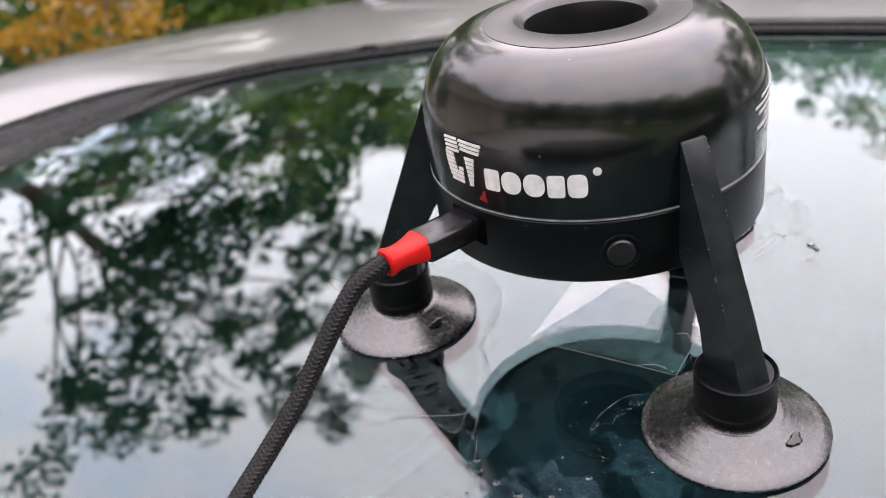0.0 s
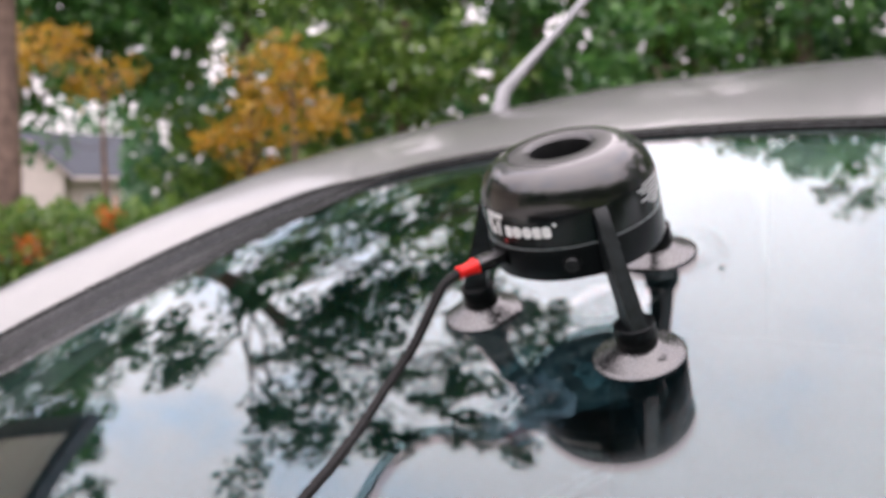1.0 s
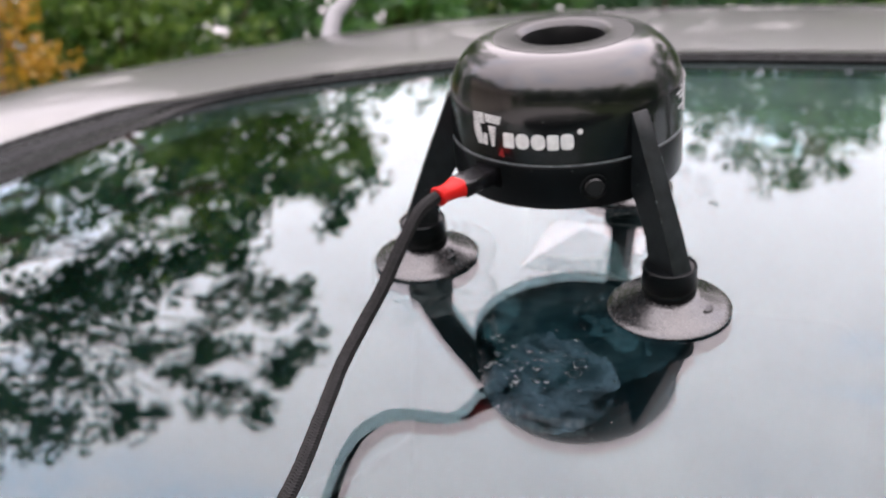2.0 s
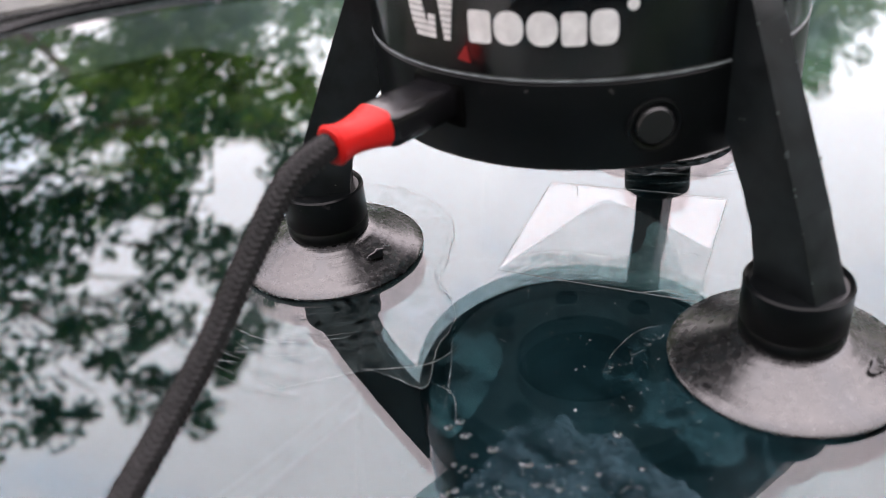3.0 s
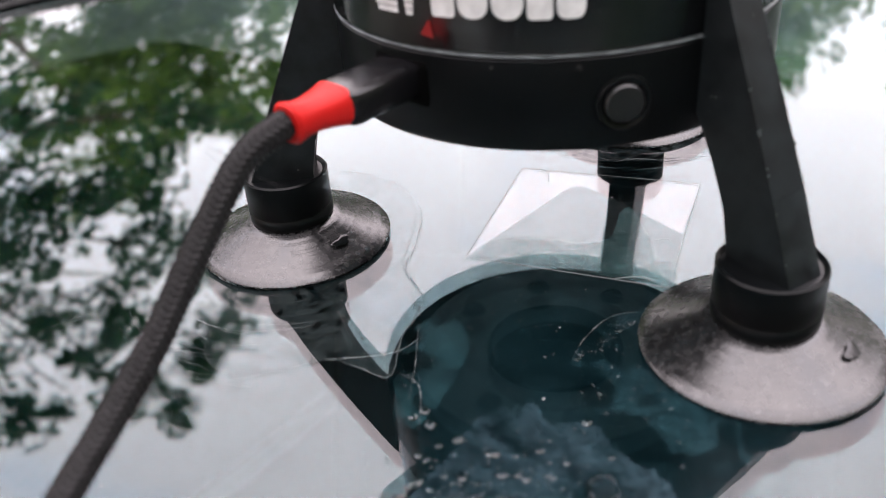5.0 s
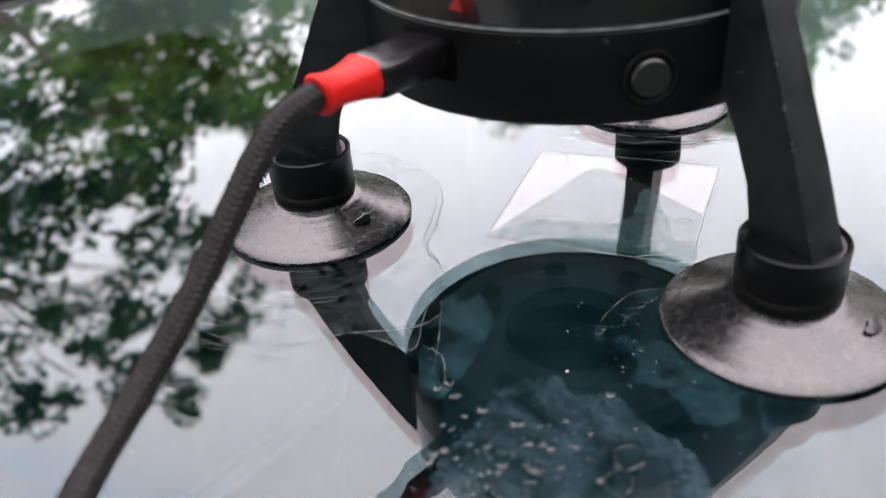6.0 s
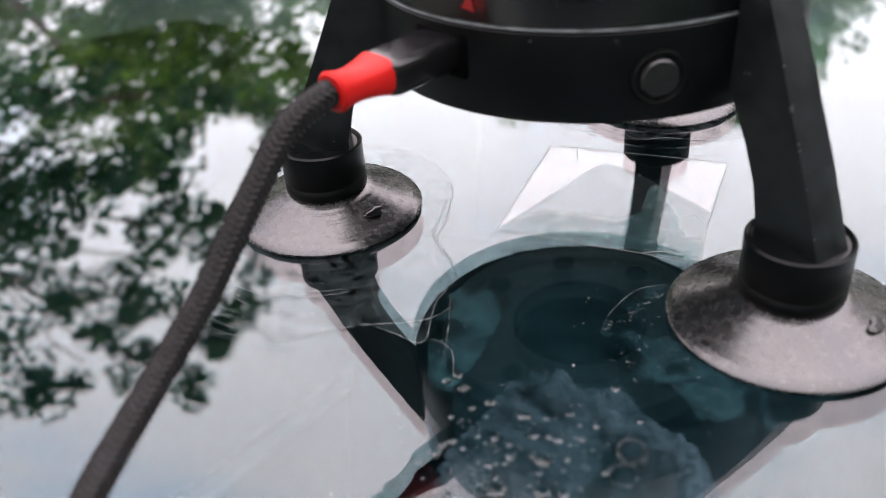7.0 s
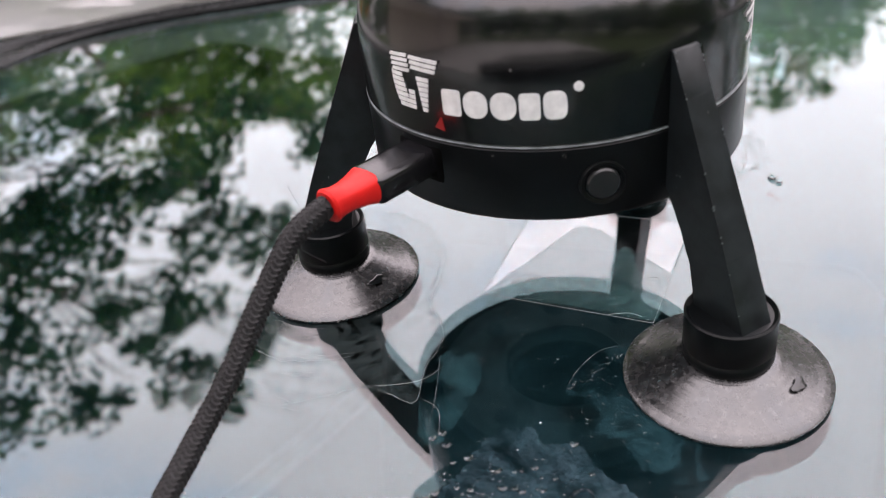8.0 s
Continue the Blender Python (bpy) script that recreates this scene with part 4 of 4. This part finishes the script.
    rows += [(spline([(0.0104, -0.0421, 0.0003), (0.0114, -0.0368, 0.0003), (0.0145, -0.0306, 0.0003), (0.0192, -0.0279, 0.0003)], 12), 0.00006),
             (spline([(-0.0290, -0.0497, 0.0003), (-0.0225, -0.0482, 0.0003), (-0.0165, -0.0455, 0.0003), (-0.0135, -0.0410, 0.0003)], 10), 0.00010),
             (spline([(-0.0150, -0.0500, 0.0003), (-0.0105, -0.0525, 0.0003), (-0.0078, -0.0610, 0.0003)], 10), 0.00006),
             (spline([(-0.0152, -0.0380, 0.0003), (-0.0128, -0.0470, 0.0003), (-0.0110, -0.0560, 0.0003)], 10), 0.00005)]
    # swirled wipe marks, bent round the cup
    for _ in range(36):
        r, a, turn = rng.uniform(0.0205, 0.0425), radians(rng.gauss(256, 15)), radians(rng.uniform(6, 30))
        sway = rng.uniform(-0.0025, 0.0025)
        rows.append(([(SIDE_CUP[0] + 0.004 + (r + sway * k / 13 + rng.gauss(0, 0.00010)) * math.cos(a + turn * k / 13), SIDE_CUP[1] + (r + sway * k / 13 + rng.gauss(0, 0.00010)) * math.sin(a + turn * k / 13), 0.00028) for k in range(14)], rng.uniform(0.00002, 0.00006)))
    for k in range(46):
        f = rng.random()
        x, y = 0.0108 + 0.0075 * f + rng.gauss(0, 0.0004), -0.0420 + 0.0105 * f + rng.gauss(0, 0.0004)
        a = radians(rng.gauss(100, 30))
        rows.append(([(x + 0.0005 * j * math.cos(a) / 4, y + 0.0005 * j * math.sin(a) / 4, 0.00028) for j in range(5)], rng.uniform(0.00004, 0.00009)))
    # short bright flecks inside the lens
    for _ in range(34):
        x, y = rng.uniform(0.0125, 0.0290), rng.uniform(-0.0580, -0.0350)
        if (x - 0.0372) ** 2 + (y + 0.0327) ** 2 < 0.0185 ** 2:
            continue
        a = radians(rng.gauss(-35, 25))
        rows.append(([(x + 0.0007 * k * math.cos(a) / 4, y + 0.0007 * k * math.sin(a) / 4, 0.00028) for k in range(5)], rng.uniform(0.00004, 0.00009)))
    for line, width in rows:
        n = len(line)
        ob = part("streak", tube(line, [width * (0.25 + math.sin(math.pi * (k + 0.5) / n)) * rng.uniform(0.6, 1.2) for k in range(n)], 5), WATER_RIM)
        ob.matrix_world = GLASS
        tagged(ob, "pale dried streak on the windscreen", "streak", kind="stuff")


residue()


def scratches():
    rng = random.Random(6)
    bm = bmesh.new()
    for k in range(26):
        x, y = -0.0735 + rng.gauss(0, 0.0012), -0.0475 + rng.gauss(0, 0.0028)
        a, n = 0.75 + rng.gauss(0, 0.3), rng.uniform(0.0004, 0.0013)
        d = Vector((math.cos(a), math.sin(a), 0))
        s = Vector((-d.y, d.x, 0)) * 0.00003
        p = Vector((x, y, 0.0002))
        bm.faces.new([bm.verts.new(q) for q in (p - d * n - s, p + d * n - s, p + d * n + s, p - d * n + s)])
    bmesh.ops.solidify(bm, geom=bm.faces[:], thickness=0.00003)
    ob = part("scratches", bm, FILM_EDGE, smooth=False)
    ob.matrix_world = GLASS
    tagged(ob, "cluster of fine pale scratches in the windscreen", "scratch", kind="stuff")


def water_marks():
    """Thin wavy rims of dried water round the suction cups, and dust on the glass."""
    rng = random.Random(12)
    for d, radii in ((LEGS[1], (0.0230, 0.0255)),):
        c = Vector((0.0495 * math.cos(radians(d)), 0.0495 * math.sin(radians(d)), 0.0003))
        for r in radii:
            ph = [rng.uniform(0, 6.3) for _ in range(4)]
            a0, a1 = rng.uniform(0, 1), rng.uniform(4.6, 5.8)
            pts = []
            for k in range(120):
                a = a0 + (a1 - a0) * k / 119 + radians(d)
                w = 1 + 0.07 * math.sin(2 * a + ph[0]) + 0.035 * math.sin(5 * a + ph[1]) + 0.02 * math.sin(13 * a + ph[2]) + 0.01 * math.sin(29 * a + ph[3])
                pts.append(c + Vector((math.cos(a), math.sin(a), 0)) * r * w)
            ob = part("water_mark", tube(pts, [0.00003 + 0.00006 * (0.5 + 0.5 * math.sin(0.9 * k + ph[0])) for k in range(120)], 5), WATER_RIM)
            ob.matrix_world = GLASS
            tagged(ob, "wavy rim of dried water on the windscreen", "water mark", kind="stuff")
    verts, faces = [], []
    for _ in range(420):
        x, y, r = rng.uniform(-0.16, 0.13), rng.uniform(-0.13, 0.12), 0.00006 + 0.00016 * rng.random() ** 3
        if any((x - 0.0495 * math.cos(radians(d))) ** 2 + (y - 0.0495 * math.sin(radians(d))) ** 2 < 0.019 ** 2 for d in LEGS):
            continue
        n0, spin = len(verts), rng.uniform(0, 3)
        for k in range(5):
            a = spin + 2 * math.pi * k / 5
            q = r * rng.uniform(0.6, 1.3)
            verts.append((x + q * math.cos(a), y + q * math.sin(a), sag(x, y) + 0.0002))
        verts.append((x, y, sag(x, y) + 0.0002 + 0.6 * r))
        for k in range(5):
            faces.append((n0 + k, n0 + (k + 1) % 5, n0 + 5))
    me = bpy.data.meshes.new("dust")
    me.from_pydata(verts, [], faces)
    me.materials.append(WHITE)
    ob = new("dust", me)
    ob.matrix_world = GLASS
    tagged(ob, "pale dust specks on the windscreen", "dust", kind="stuff")


scratches()
water_marks()


def water_material():
    """Clear water lying on glass: its skin mirrors the sky by its own gloss."""
    m = bpy.data.materials.new("water")
    m.use_nodes = True
    n, l = m.node_tree.nodes, m.node_tree.links
    n.remove(n["Principled BSDF"])
    clear, shine, edge, mix = n.new("ShaderNodeBsdfTransparent"), n.new("ShaderNodeBsdfGlossy"), n.new("ShaderNodeFresnel"), n.new("ShaderNodeMixShader")
    clear.inputs["Color"].default_value = (0.86, 0.93, 0.95, 1)
    shine.inputs["Roughness"].default_value = 0.03
    edge.inputs["IOR"].default_value = 1.33
    l.new(edge.outputs[0], mix.inputs[0])
    l.new(clear.outputs[0], mix.inputs[1])
    l.new(shine.outputs[0], mix.inputs[2])
    l.new(mix.outputs[0], n["Material Output"].inputs["Surface"])
    return m


def droplets():
    rng = random.Random(9)
    mat = water_material()
    verts, faces = [], []
    spots = []
    while len(spots) < 150:
        x, y = rng.gauss(0.0055, 0.0080), rng.gauss(-0.0690, 0.0065)
        r = 0.00016 + 0.00060 * rng.random() ** 4
        if y < -0.0535 - 0.25 * max(0.0, 0.006 - x) and all((x - a) ** 2 + (y - b) ** 2 > (r + c) ** 2 for a, b, c in spots) and all((x - 0.0495 * math.cos(radians(d))) ** 2 + (y - 0.0495 * math.sin(radians(d))) ** 2 > 0.0196 ** 2 for d in LEGS):
            spots.append((x, y, r))
    for _ in range(80):
        spots.append((rng.uniform(-0.02, 0.03), rng.uniform(-0.052, -0.012), 0.00008 + 0.00016 * rng.random() ** 2))
    for x, y, r in ((-0.0019, -0.0619, 0.0008), (0.0033, -0.0635, 0.0009), (0.0074, -0.0710, 0.0011), (0.0031, -0.0774, 0.0013), (0.0085, -0.0762, 0.0011), (0.0112, -0.0758, 0.0009), (-0.0049, -0.0704, 0.0007), (-0.0065, -0.0729, 0.0009), (-0.0041, -0.0636, 0.0005)):
        spots.append((x, y, r))
    for x, y, r in ((0.0429, 0.0402, 0.0012), (0.0445, 0.0385, 0.0008), (-0.0065, -0.0600, 0.0007), (-0.008, -0.0575, 0.0006)):
        spots.append((x, y, r))
    for x, y, r in spots:
        n0 = len(verts)
        sx, sy = r * rng.uniform(0.85, 1.25), r * rng.uniform(0.85, 1.25)
        for ring, (rr, zz) in enumerate(((1.0, 0.0), (0.90, 0.13), (0.66, 0.23), (0.34, 0.29))):
            for k in range(12):
                a = math.pi * k / 6
                verts.append((x + sx * rr * math.cos(a), y + sy * rr * math.sin(a), 0.0003 + r * zz))
        verts.append((x, y, 0.0003 + r * 0.31))
        for ring in range(3):
            for k in range(12):
                p, q = n0 + ring * 12 + k, n0 + ring * 12 + (k + 1) % 12
                faces.append((p, q, q + 12, p + 12))
        for k in range(12):
            faces.append((n0 + 36 + k, n0 + 36 + (k + 1) % 12, n0 + 48))
        faces.append(tuple(n0 + 11 - k for k in range(12)))
    me = bpy.data.meshes.new("water_droplets")
    me.from_pydata(verts, [], faces)
    me.materials.append(mat)
    me.shade_smooth()
    ob = new("water_droplets", me)
    ob.matrix_world = GLASS
    tagged(ob, "small water droplets scattered on the windscreen", "water", kind="stuff")
    # the second, thinner ring is modelled as the first one's reflection
    for x, y, r in ((0.0183, -0.0664, 0.0019), (0.0178, -0.0708, 0.0017)):
        ring = [(x + r * math.cos(math.pi * k / 24), y + 1.1 * r * math.sin(math.pi * k / 24), 0.0003) for k in range(49)]
        ob = part("bubble_rim_and_reflection", tube(ring, 0.00028 if y > -0.07 else 0.00012, 10), mat)
        ob.matrix_world = GLASS
        tagged(ob, "round rim of a burst resin bubble and its modelled reflection on the windscreen", "bubble", kind="stuff")


droplets()


# ---- trees, hedge and houses round the car ----
def leaf_mesh(name, centres, sizes, mat, rng, squash=0.6):
    """Many small bent leaves, one island each."""
    n = len(centres)
    axis = rng.normal(size=(n, 3))
    axis /= np.linalg.norm(axis, axis=1)[:, None]
    other = np.cross(axis, rng.normal(size=(n, 3)))
    other /= np.linalg.norm(other, axis=1)[:, None]
    up = np.cross(axis, other)
    s = sizes[:, None]
    v = np.stack([centres - axis * s, centres + other * s * squash + up * s * 0.15, centres + axis * s, centres - other * s * squash + up * s * 0.15], 1).reshape(-1, 3)
    idx = np.arange(n)[:, None] * 4
    tri = np.concatenate([idx + np.array([0, 1, 2]), idx + np.array([0, 2, 3])], 1).reshape(-1, 3)
    me = bpy.data.meshes.new(name)
    me.from_pydata(v.tolist(), [], tri.tolist())
    me.materials.append(mat)
    return me


def ball(n, rng):
    d = rng.normal(size=(n, 3))
    return d / np.linalg.norm(d, axis=1)[:, None] * (rng.random(n) ** 0.4)[:, None]


def clumps(blobs, per, leaves, spread, rng):
    out = []
    for c, r in blobs:
        k = max(3, int(per * r * r))
        d = rng.normal(size=(k, 3))
        d /= np.linalg.norm(d, axis=1)[:, None]
        cc = np.array(c) + d * (r * rng.random(k) ** 0.45)[:, None] * np.array([1, 1, 0.8])
        out.append((cc[:, None, :] + ball(k * leaves, rng).reshape(k, leaves, 3) * (spread * rng.uniform(0.6, 1.5, k))[:, None, None] * np.array([1, 1, 0.7])).reshape(-1, 3))
    return np.concatenate(out)


def tree(foot, top, girth, blobs, mat, seed, label, per=16, leaves=22, spread=0.32, size=0.10, group=""):
    rng = np.random.default_rng(seed)
    e = thing("tree", Matrix.Translation((foot[0], foot[1], 0)), label, "tree", group)
    bend = rng.normal(size=(5, 2)) * girth * 0.5
    trunk = [Vector((bend[k][0] * k / 4, bend[k][1] * k / 4, -0.1 + (top + 0.1) * k / 4)) for k in range(5)]
    line = spline(trunk, 6)
    radii = [girth * (1.25 - f) if f < 0.08 else girth * (1 - 0.85 * f) for f in (i / (len(line) - 1) for i in range(len(line)))]
    part("trunk", tube(line, radii, 14), BARK, e, "rough brown trunk")
    local = []
    for c, r in blobs:
        c = Vector(c) - Vector((foot[0], foot[1], 0))
        local.append((tuple(c), r))
        z = max(top * 0.2, min(top * 0.95, c.z - 0.5 * Vector((c.x, c.y)).length))
        start = line[min(len(line) - 1, int(z / top * (len(line) - 1)))]
        mid = start.lerp(c, 0.5) + Vector(rng.normal(size=3)) * 0.4 * r
        limb = spline([start, mid, c, c + Vector(rng.normal(size=3)) * r * 0.5], 5)
        part("limb", tube(limb, [girth * 0.13 * (1 - 0.85 * i / len(limb)) for i in range(len(limb))], 8), BARK, e)
        for _ in range(1):
            a = limb[int(rng.integers(6, len(limb)))]
            tip = Vector(c) + Vector(rng.normal(size=3)) * r * 0.55
            part("twig", tube(spline([a, a.lerp(tip, 0.5) + Vector(rng.normal(size=3)) * 0.1 * r, tip], 3), [girth * 0.09, girth * 0.08, girth * 0.07, girth * 0.06, girth * 0.04, girth * 0.03, girth * 0.02], 5), BARK, e)
    pts = clumps(local, per, leaves, spread, rng)
    me = leaf_mesh("crown", pts, size * rng.uniform(0.6, 1.3, len(pts)), mat, rng)
    ob = new("crown", me)
    ob.parent = e
    tagged(ob, "crown of many small leaves with gaps of sky")
    return e


def P(az, el, d):
    return tuple(polar(az, el, d))


# the tall tree beside the car, whose crown is mirrored in the glass
tall = [(P(-62, 26, 9.5), 1.2), (P(-55, 28, 9.5), 1.0), (P(-69, 28, 9.5), 1.2), (P(-75, 23, 10), 1.2), (P(-50, 35, 9.6), 0.9), (P(-66, 37, 9), 1.2), (P(-61, 40, 9.2), 1.0), (P(-72, 43, 8.6), 0.9),
        (P(-66, 47, 8.6), 1.0), (P(-60, 55, 8.2), 0.8), (P(-64, 53, 8.4), 0.7), (P(-48, 43, 9.4), 0.95), (P(-42, 39, 10), 0.75), (P(-46, 49, 9), 1.0), (P(-51, 54, 8.6), 0.75), (P(-37, 43, 10), 0.9), (P(-75, 40.5, 8.5), 0.4),
        (P(-55, 46, 9), 0.9), (P(-55, 51, 8.8), 0.8), (P(-60, 48, 8.8), 0.7),
        (P(-58, 37, 9.4), 0.9), (P(-62, 34, 9.4), 0.7), (P(-53, 40, 9.4), 0.9), (P(-50, 47, 9), 0.8), (P(-56, 42, 9), 0.7), (P(-68, 42, 8.8), 0.7), (P(-54.5, 55, 8.3), 0.75), (P(-77, 45.5, 8.4), 0.5), (P(-71, 49.5, 8.4), 0.5), (P(-81, 42, 8.6), 0.6)]
tree(polar(-63.4, 0, 11.5), 13.5, 0.24, tall, LEAF_D, 5, "tall leafy tree with open crown, standing beside the drive", per=6.8, leaves=62, spread=0.40, size=0.092)

# the belt of trees behind the car
rng_belt = np.random.default_rng(21)
KINDS = (0, 1, 2, 0, 2, 0, 0, 1, 1, 0, 1, 0, 2, 0, 1, 2)
for k, az in enumerate(range(-112, 240, 9)):
    if az == -67:
        continue
    d = 16.5 + 4.5 * rng_belt.random()
    high = (45.3 if -22 < az < 3 else 45.5 if 3 < az < 8 else 41 if 3 < az < 30 else 44) + 5 * rng_belt.random() - (17 if az < -75 else 21 if az < -52 else 4 if az < -30 else 24 if az > 70 else 0)
    blobs = []
    for j in range(16 if -52 < az < 30 else 13):
        low = 9 if -70 < az < -52 else 2
        el = low + (high - 3 - low) * (j / (15 if -52 < az < 30 else 12)) ** 0.9
        blobs.append((P(az + rng_belt.normal() * 3.6, el, d + rng_belt.normal() * 1.2), 1.5 + 0.9 * rng_belt.random()))
    if az == 5:
        blobs += [(P(6.5, 43, 16), 1.2), (P(9.5, 42.5, 16), 1.0), (P(8, 44.6, 16), 0.8)]
    tree(polar(-62.8 if az == -58 else az + rng_belt.normal() * 1.5, 0, d), 1.4 + d * math.tan(radians(high - 4)), (0.2 + 0.08 * rng_belt.random()) * (0.45 if az == -58 else 1.0), blobs, (LEAF_A, LEAF_B, LEAF_D)[KINDS[k % len(KINDS)]], 40 + k,
         ("green leafy tree in the belt round the car", "yellow-green leafy tree in the belt round the car", "dark green leafy tree in the belt round the car")[KINDS[k % len(KINDS)]],
         per=8.5 if -50 < az < -27 else 10 if -27 < az < 30 else 7, leaves=40, spread=0.52, size=0.12, group="trees round the car")

tree(polar(-46, 0, 12.5), 3.2, 0.09, [(P(-47.5, 8.0, 12.5), 0.7), (P(-45.0, 6.0, 12.3), 0.65), (P(-49.5, 5.2, 12.4), 0.6), (P(-45.8, 10.0, 12.6), 0.45), (P(-48, 3.2, 12.4), 0.5)], LEAF_O, 81,
     "small tree with orange autumn leaves", per=34, leaves=24, spread=0.28, size=0.06)
tree(polar(-57.4, 0, 13.5), 3.6, 0.08, [(P(-59.5, 9.0, 13.5), 0.7), (P(-57, 8.0, 13.5), 0.5), (P(-61.5, 9.5, 13.5), 0.6)], LEAF_O, 82, "slender tree with orange autumn leaves", per=30, leaves=20, spread=0.3, size=0.06)


def far_woods():
    rng = np.random.default_rng(3)
    n = 44000
    az, el, d = rng.uniform(-80, 40, n), rng.uniform(-3, 22, n), rng.uniform(25, 34, n)
    d[az < -56] += 22
    # crowns with gaps between them: thin where three slow waves run low
    dense = np.sin(az * 1.1 + 0.3 * el) + np.sin(az * 2.7 + 1 - 0.5 * el) + np.sin(el * 1.3 + az * 0.4) + rng.normal(size=n) * 0.35
    keep = (dense > 0.16 * (el - 8) - np.where(az < -54, 1.5, 0.6)) & ((az > -56) | (el > 2.5))
    az, el, d = np.radians(az[keep]), np.radians(el[keep]), d[keep]
    pts = np.stack([d * np.sin(az), d * np.cos(az), BASE.z + d * np.tan(el)], 1)
    ob = new("far_woods", leaf_mesh("far_woods", pts, rng.uniform(0.2, 0.42, len(pts)), LEAF_D, rng))
    tagged(ob, "dense dark woods in the distance", "woods", kind="stuff")
    n = 12000
    az, h = rng.uniform(-74, -50, n), rng.random(n)
    d = 10.6 + rng.normal(size=n) * 0.35
    a = np.radians(az)
    pts = np.stack([d * np.sin(a), d * np.cos(a), 0.05 + 1.45 * h * (1 + 0.05 * np.sin(az * 3))], 1)
    ob = new("hedge", leaf_mesh("hedge", pts, rng.uniform(0.03, 0.07, n), LEAF_B, rng))
    tagged(ob, "clipped yellow-green hedge along the lawn", "hedge", kind="stuff")
    a = np.radians(np.concatenate([rng.normal(-57.6, 0.35, 60), rng.normal(-62.2, 0.5, 80)]))
    d, z = 10.2 + rng.normal(size=140) * 0.1, np.concatenate([rng.normal(1.36, 0.07, 60), rng.normal(1.0, 0.1, 80)])
    ob = new("orange_flowers", leaf_mesh("orange_flowers", np.stack([d * np.sin(a), d * np.cos(a), z], 1), rng.uniform(0.03, 0.055, 140), FLOWER, rng))
    tagged(ob, "orange flowers along the hedge", "flowers", kind="stuff")


far_woods()


def gable_house():
    """A low house far off: long roof, and a small gabled wing towards the road."""
    at = polar(-59.6, 0, 40)
    e = thing("house", pose(at.x, at.y, 0, 0, 0, 59.6), "pale pink house with blue-grey roof and gabled wing, behind hedge", "house")

    def gabled(x0, x1, y0, y1, eave, ridge, along_x):
        bm = bmesh.new()
        if along_x:
            ym = (y0 + y1) / 2
            ends = [[(x, y0, 0), (x, y1, 0), (x, y1, eave), (x, ym, ridge), (x, y0, eave)] for x in (x0, x1)]
        else:
            xm = (x0 + x1) / 2
            ends = [[(x0, y, 0), (x1, y, 0), (x1, y, eave), (xm, y, ridge), (x0, y, eave)] for y in (y0, y1)]
        a, b = ([bm.verts.new(q) for q in end] for end in ends)
        bm.faces.new(a)
        bm.faces.new(b)
        for i in range(5):
            bm.faces.new((a[i], a[(i + 1) % 5], b[(i + 1) % 5], b[i]))
        return bm

    def slope(corners, thick=0.14):
        bm = bmesh.new()
        bm.faces.new([bm.verts.new(q) for q in corners])
        bmesh.ops.solidify(bm, geom=bm.faces[:], thickness=thick)
        return bm

    part("wall", gabled(-7.0, 2.7, 0.0, 6.0, 2.85, 4.65, True), HOUSE_WALL, e, smooth=False)
    for y0, y1 in ((-0.5, 3.0), (6.5, 3.0)):
        part("roof", slope([(-7.3, y0, 2.75), (3.0, y0, 2.75), (3.0, y1, 4.85), (-7.3, y1, 4.85)]), ROOFING, e, "blue-grey shingled slope", smooth=False)
    part("wing_wall", gabled(-2.3, 0.2, -1.8, 0.5, 2.9, 3.95, False), HOUSE_WALL, e, "pale pink gabled wing", smooth=False)
    for x0 in (-2.55, 0.45):
        part("wing_roof", slope([(x0, -2.0, 2.80), (x0, 1.4, 2.80), (-1.05, 1.4, 4.12), (-1.05, -2.0, 4.12)]), ROOFING, e, "blue-grey shingled slope", smooth=False)
        part("barge_board", slope([(x0, -2.03, 2.66), (x0, -2.03, 2.84), (-1.05, -2.03, 4.16), (-1.05, -2.03, 3.98)], 0.05), HOUSE_WALL, e, "pale gable board", smooth=False)
    part("gutter", box(2.4, 0.12, 0.14, (1.75, -0.52, 2.72), 0.02), HOUSE_WALL, e, "pale gutter", smooth=False)
    for x, y in ((1.6, -0.02),):
        w = part("window", box(1.0, 0.08, 1.2, (x, y, 1.4), 0.01), FASCIA, e, smooth=False)
        part("frame", box(1.16, 0.05, 1.36, (x, y + 0.02, 1.4), 0.01), WHITE, w, smooth=False)


gable_house()


def porch_house():
    """The house beside the drive; its porch roof is mirrored in the foot of the glass."""
    e = thing("porch_house", Matrix.Translation((-6.38, -3.40, 0)), "beige house beside the drive with a deep porch roof", "house")
    part("wall", box(0.25, 7.6, 3.2, (0, -0.2, 1.6), 0.01), SOFFIT, e, smooth=False)
    roof = part("porch_roof", box(2.55, 7.9, 0.10, (1.15, 0.02, 3.36), 0.01), ROOFING, e, smooth=False)
    part("fascia", box(0.12, 7.9, 0.16, (2.27, 0.02, 3.335), 0.01), FASCIA, roof, "dark grey fascia", smooth=False)
    part("fascia", box(2.33, 0.12, 0.16, (1.04, 3.90, 3.335), 0.01), FASCIA, roof, "dark grey fascia", smooth=False)
    for k in range(14):
        part("soffit_board", box(0.155, 7.7, 0.03, (0.20 + 0.16 * k, -0.06, 3.27), 0.004), SOFFIT, roof, smooth=False)
    for y in (-3.6, 0.1):
        part("post", box(0.14, 0.14, 3.2, (2.1, y, 1.6), 0.01), HOUSE_WALL, e, smooth=False)


porch_house()
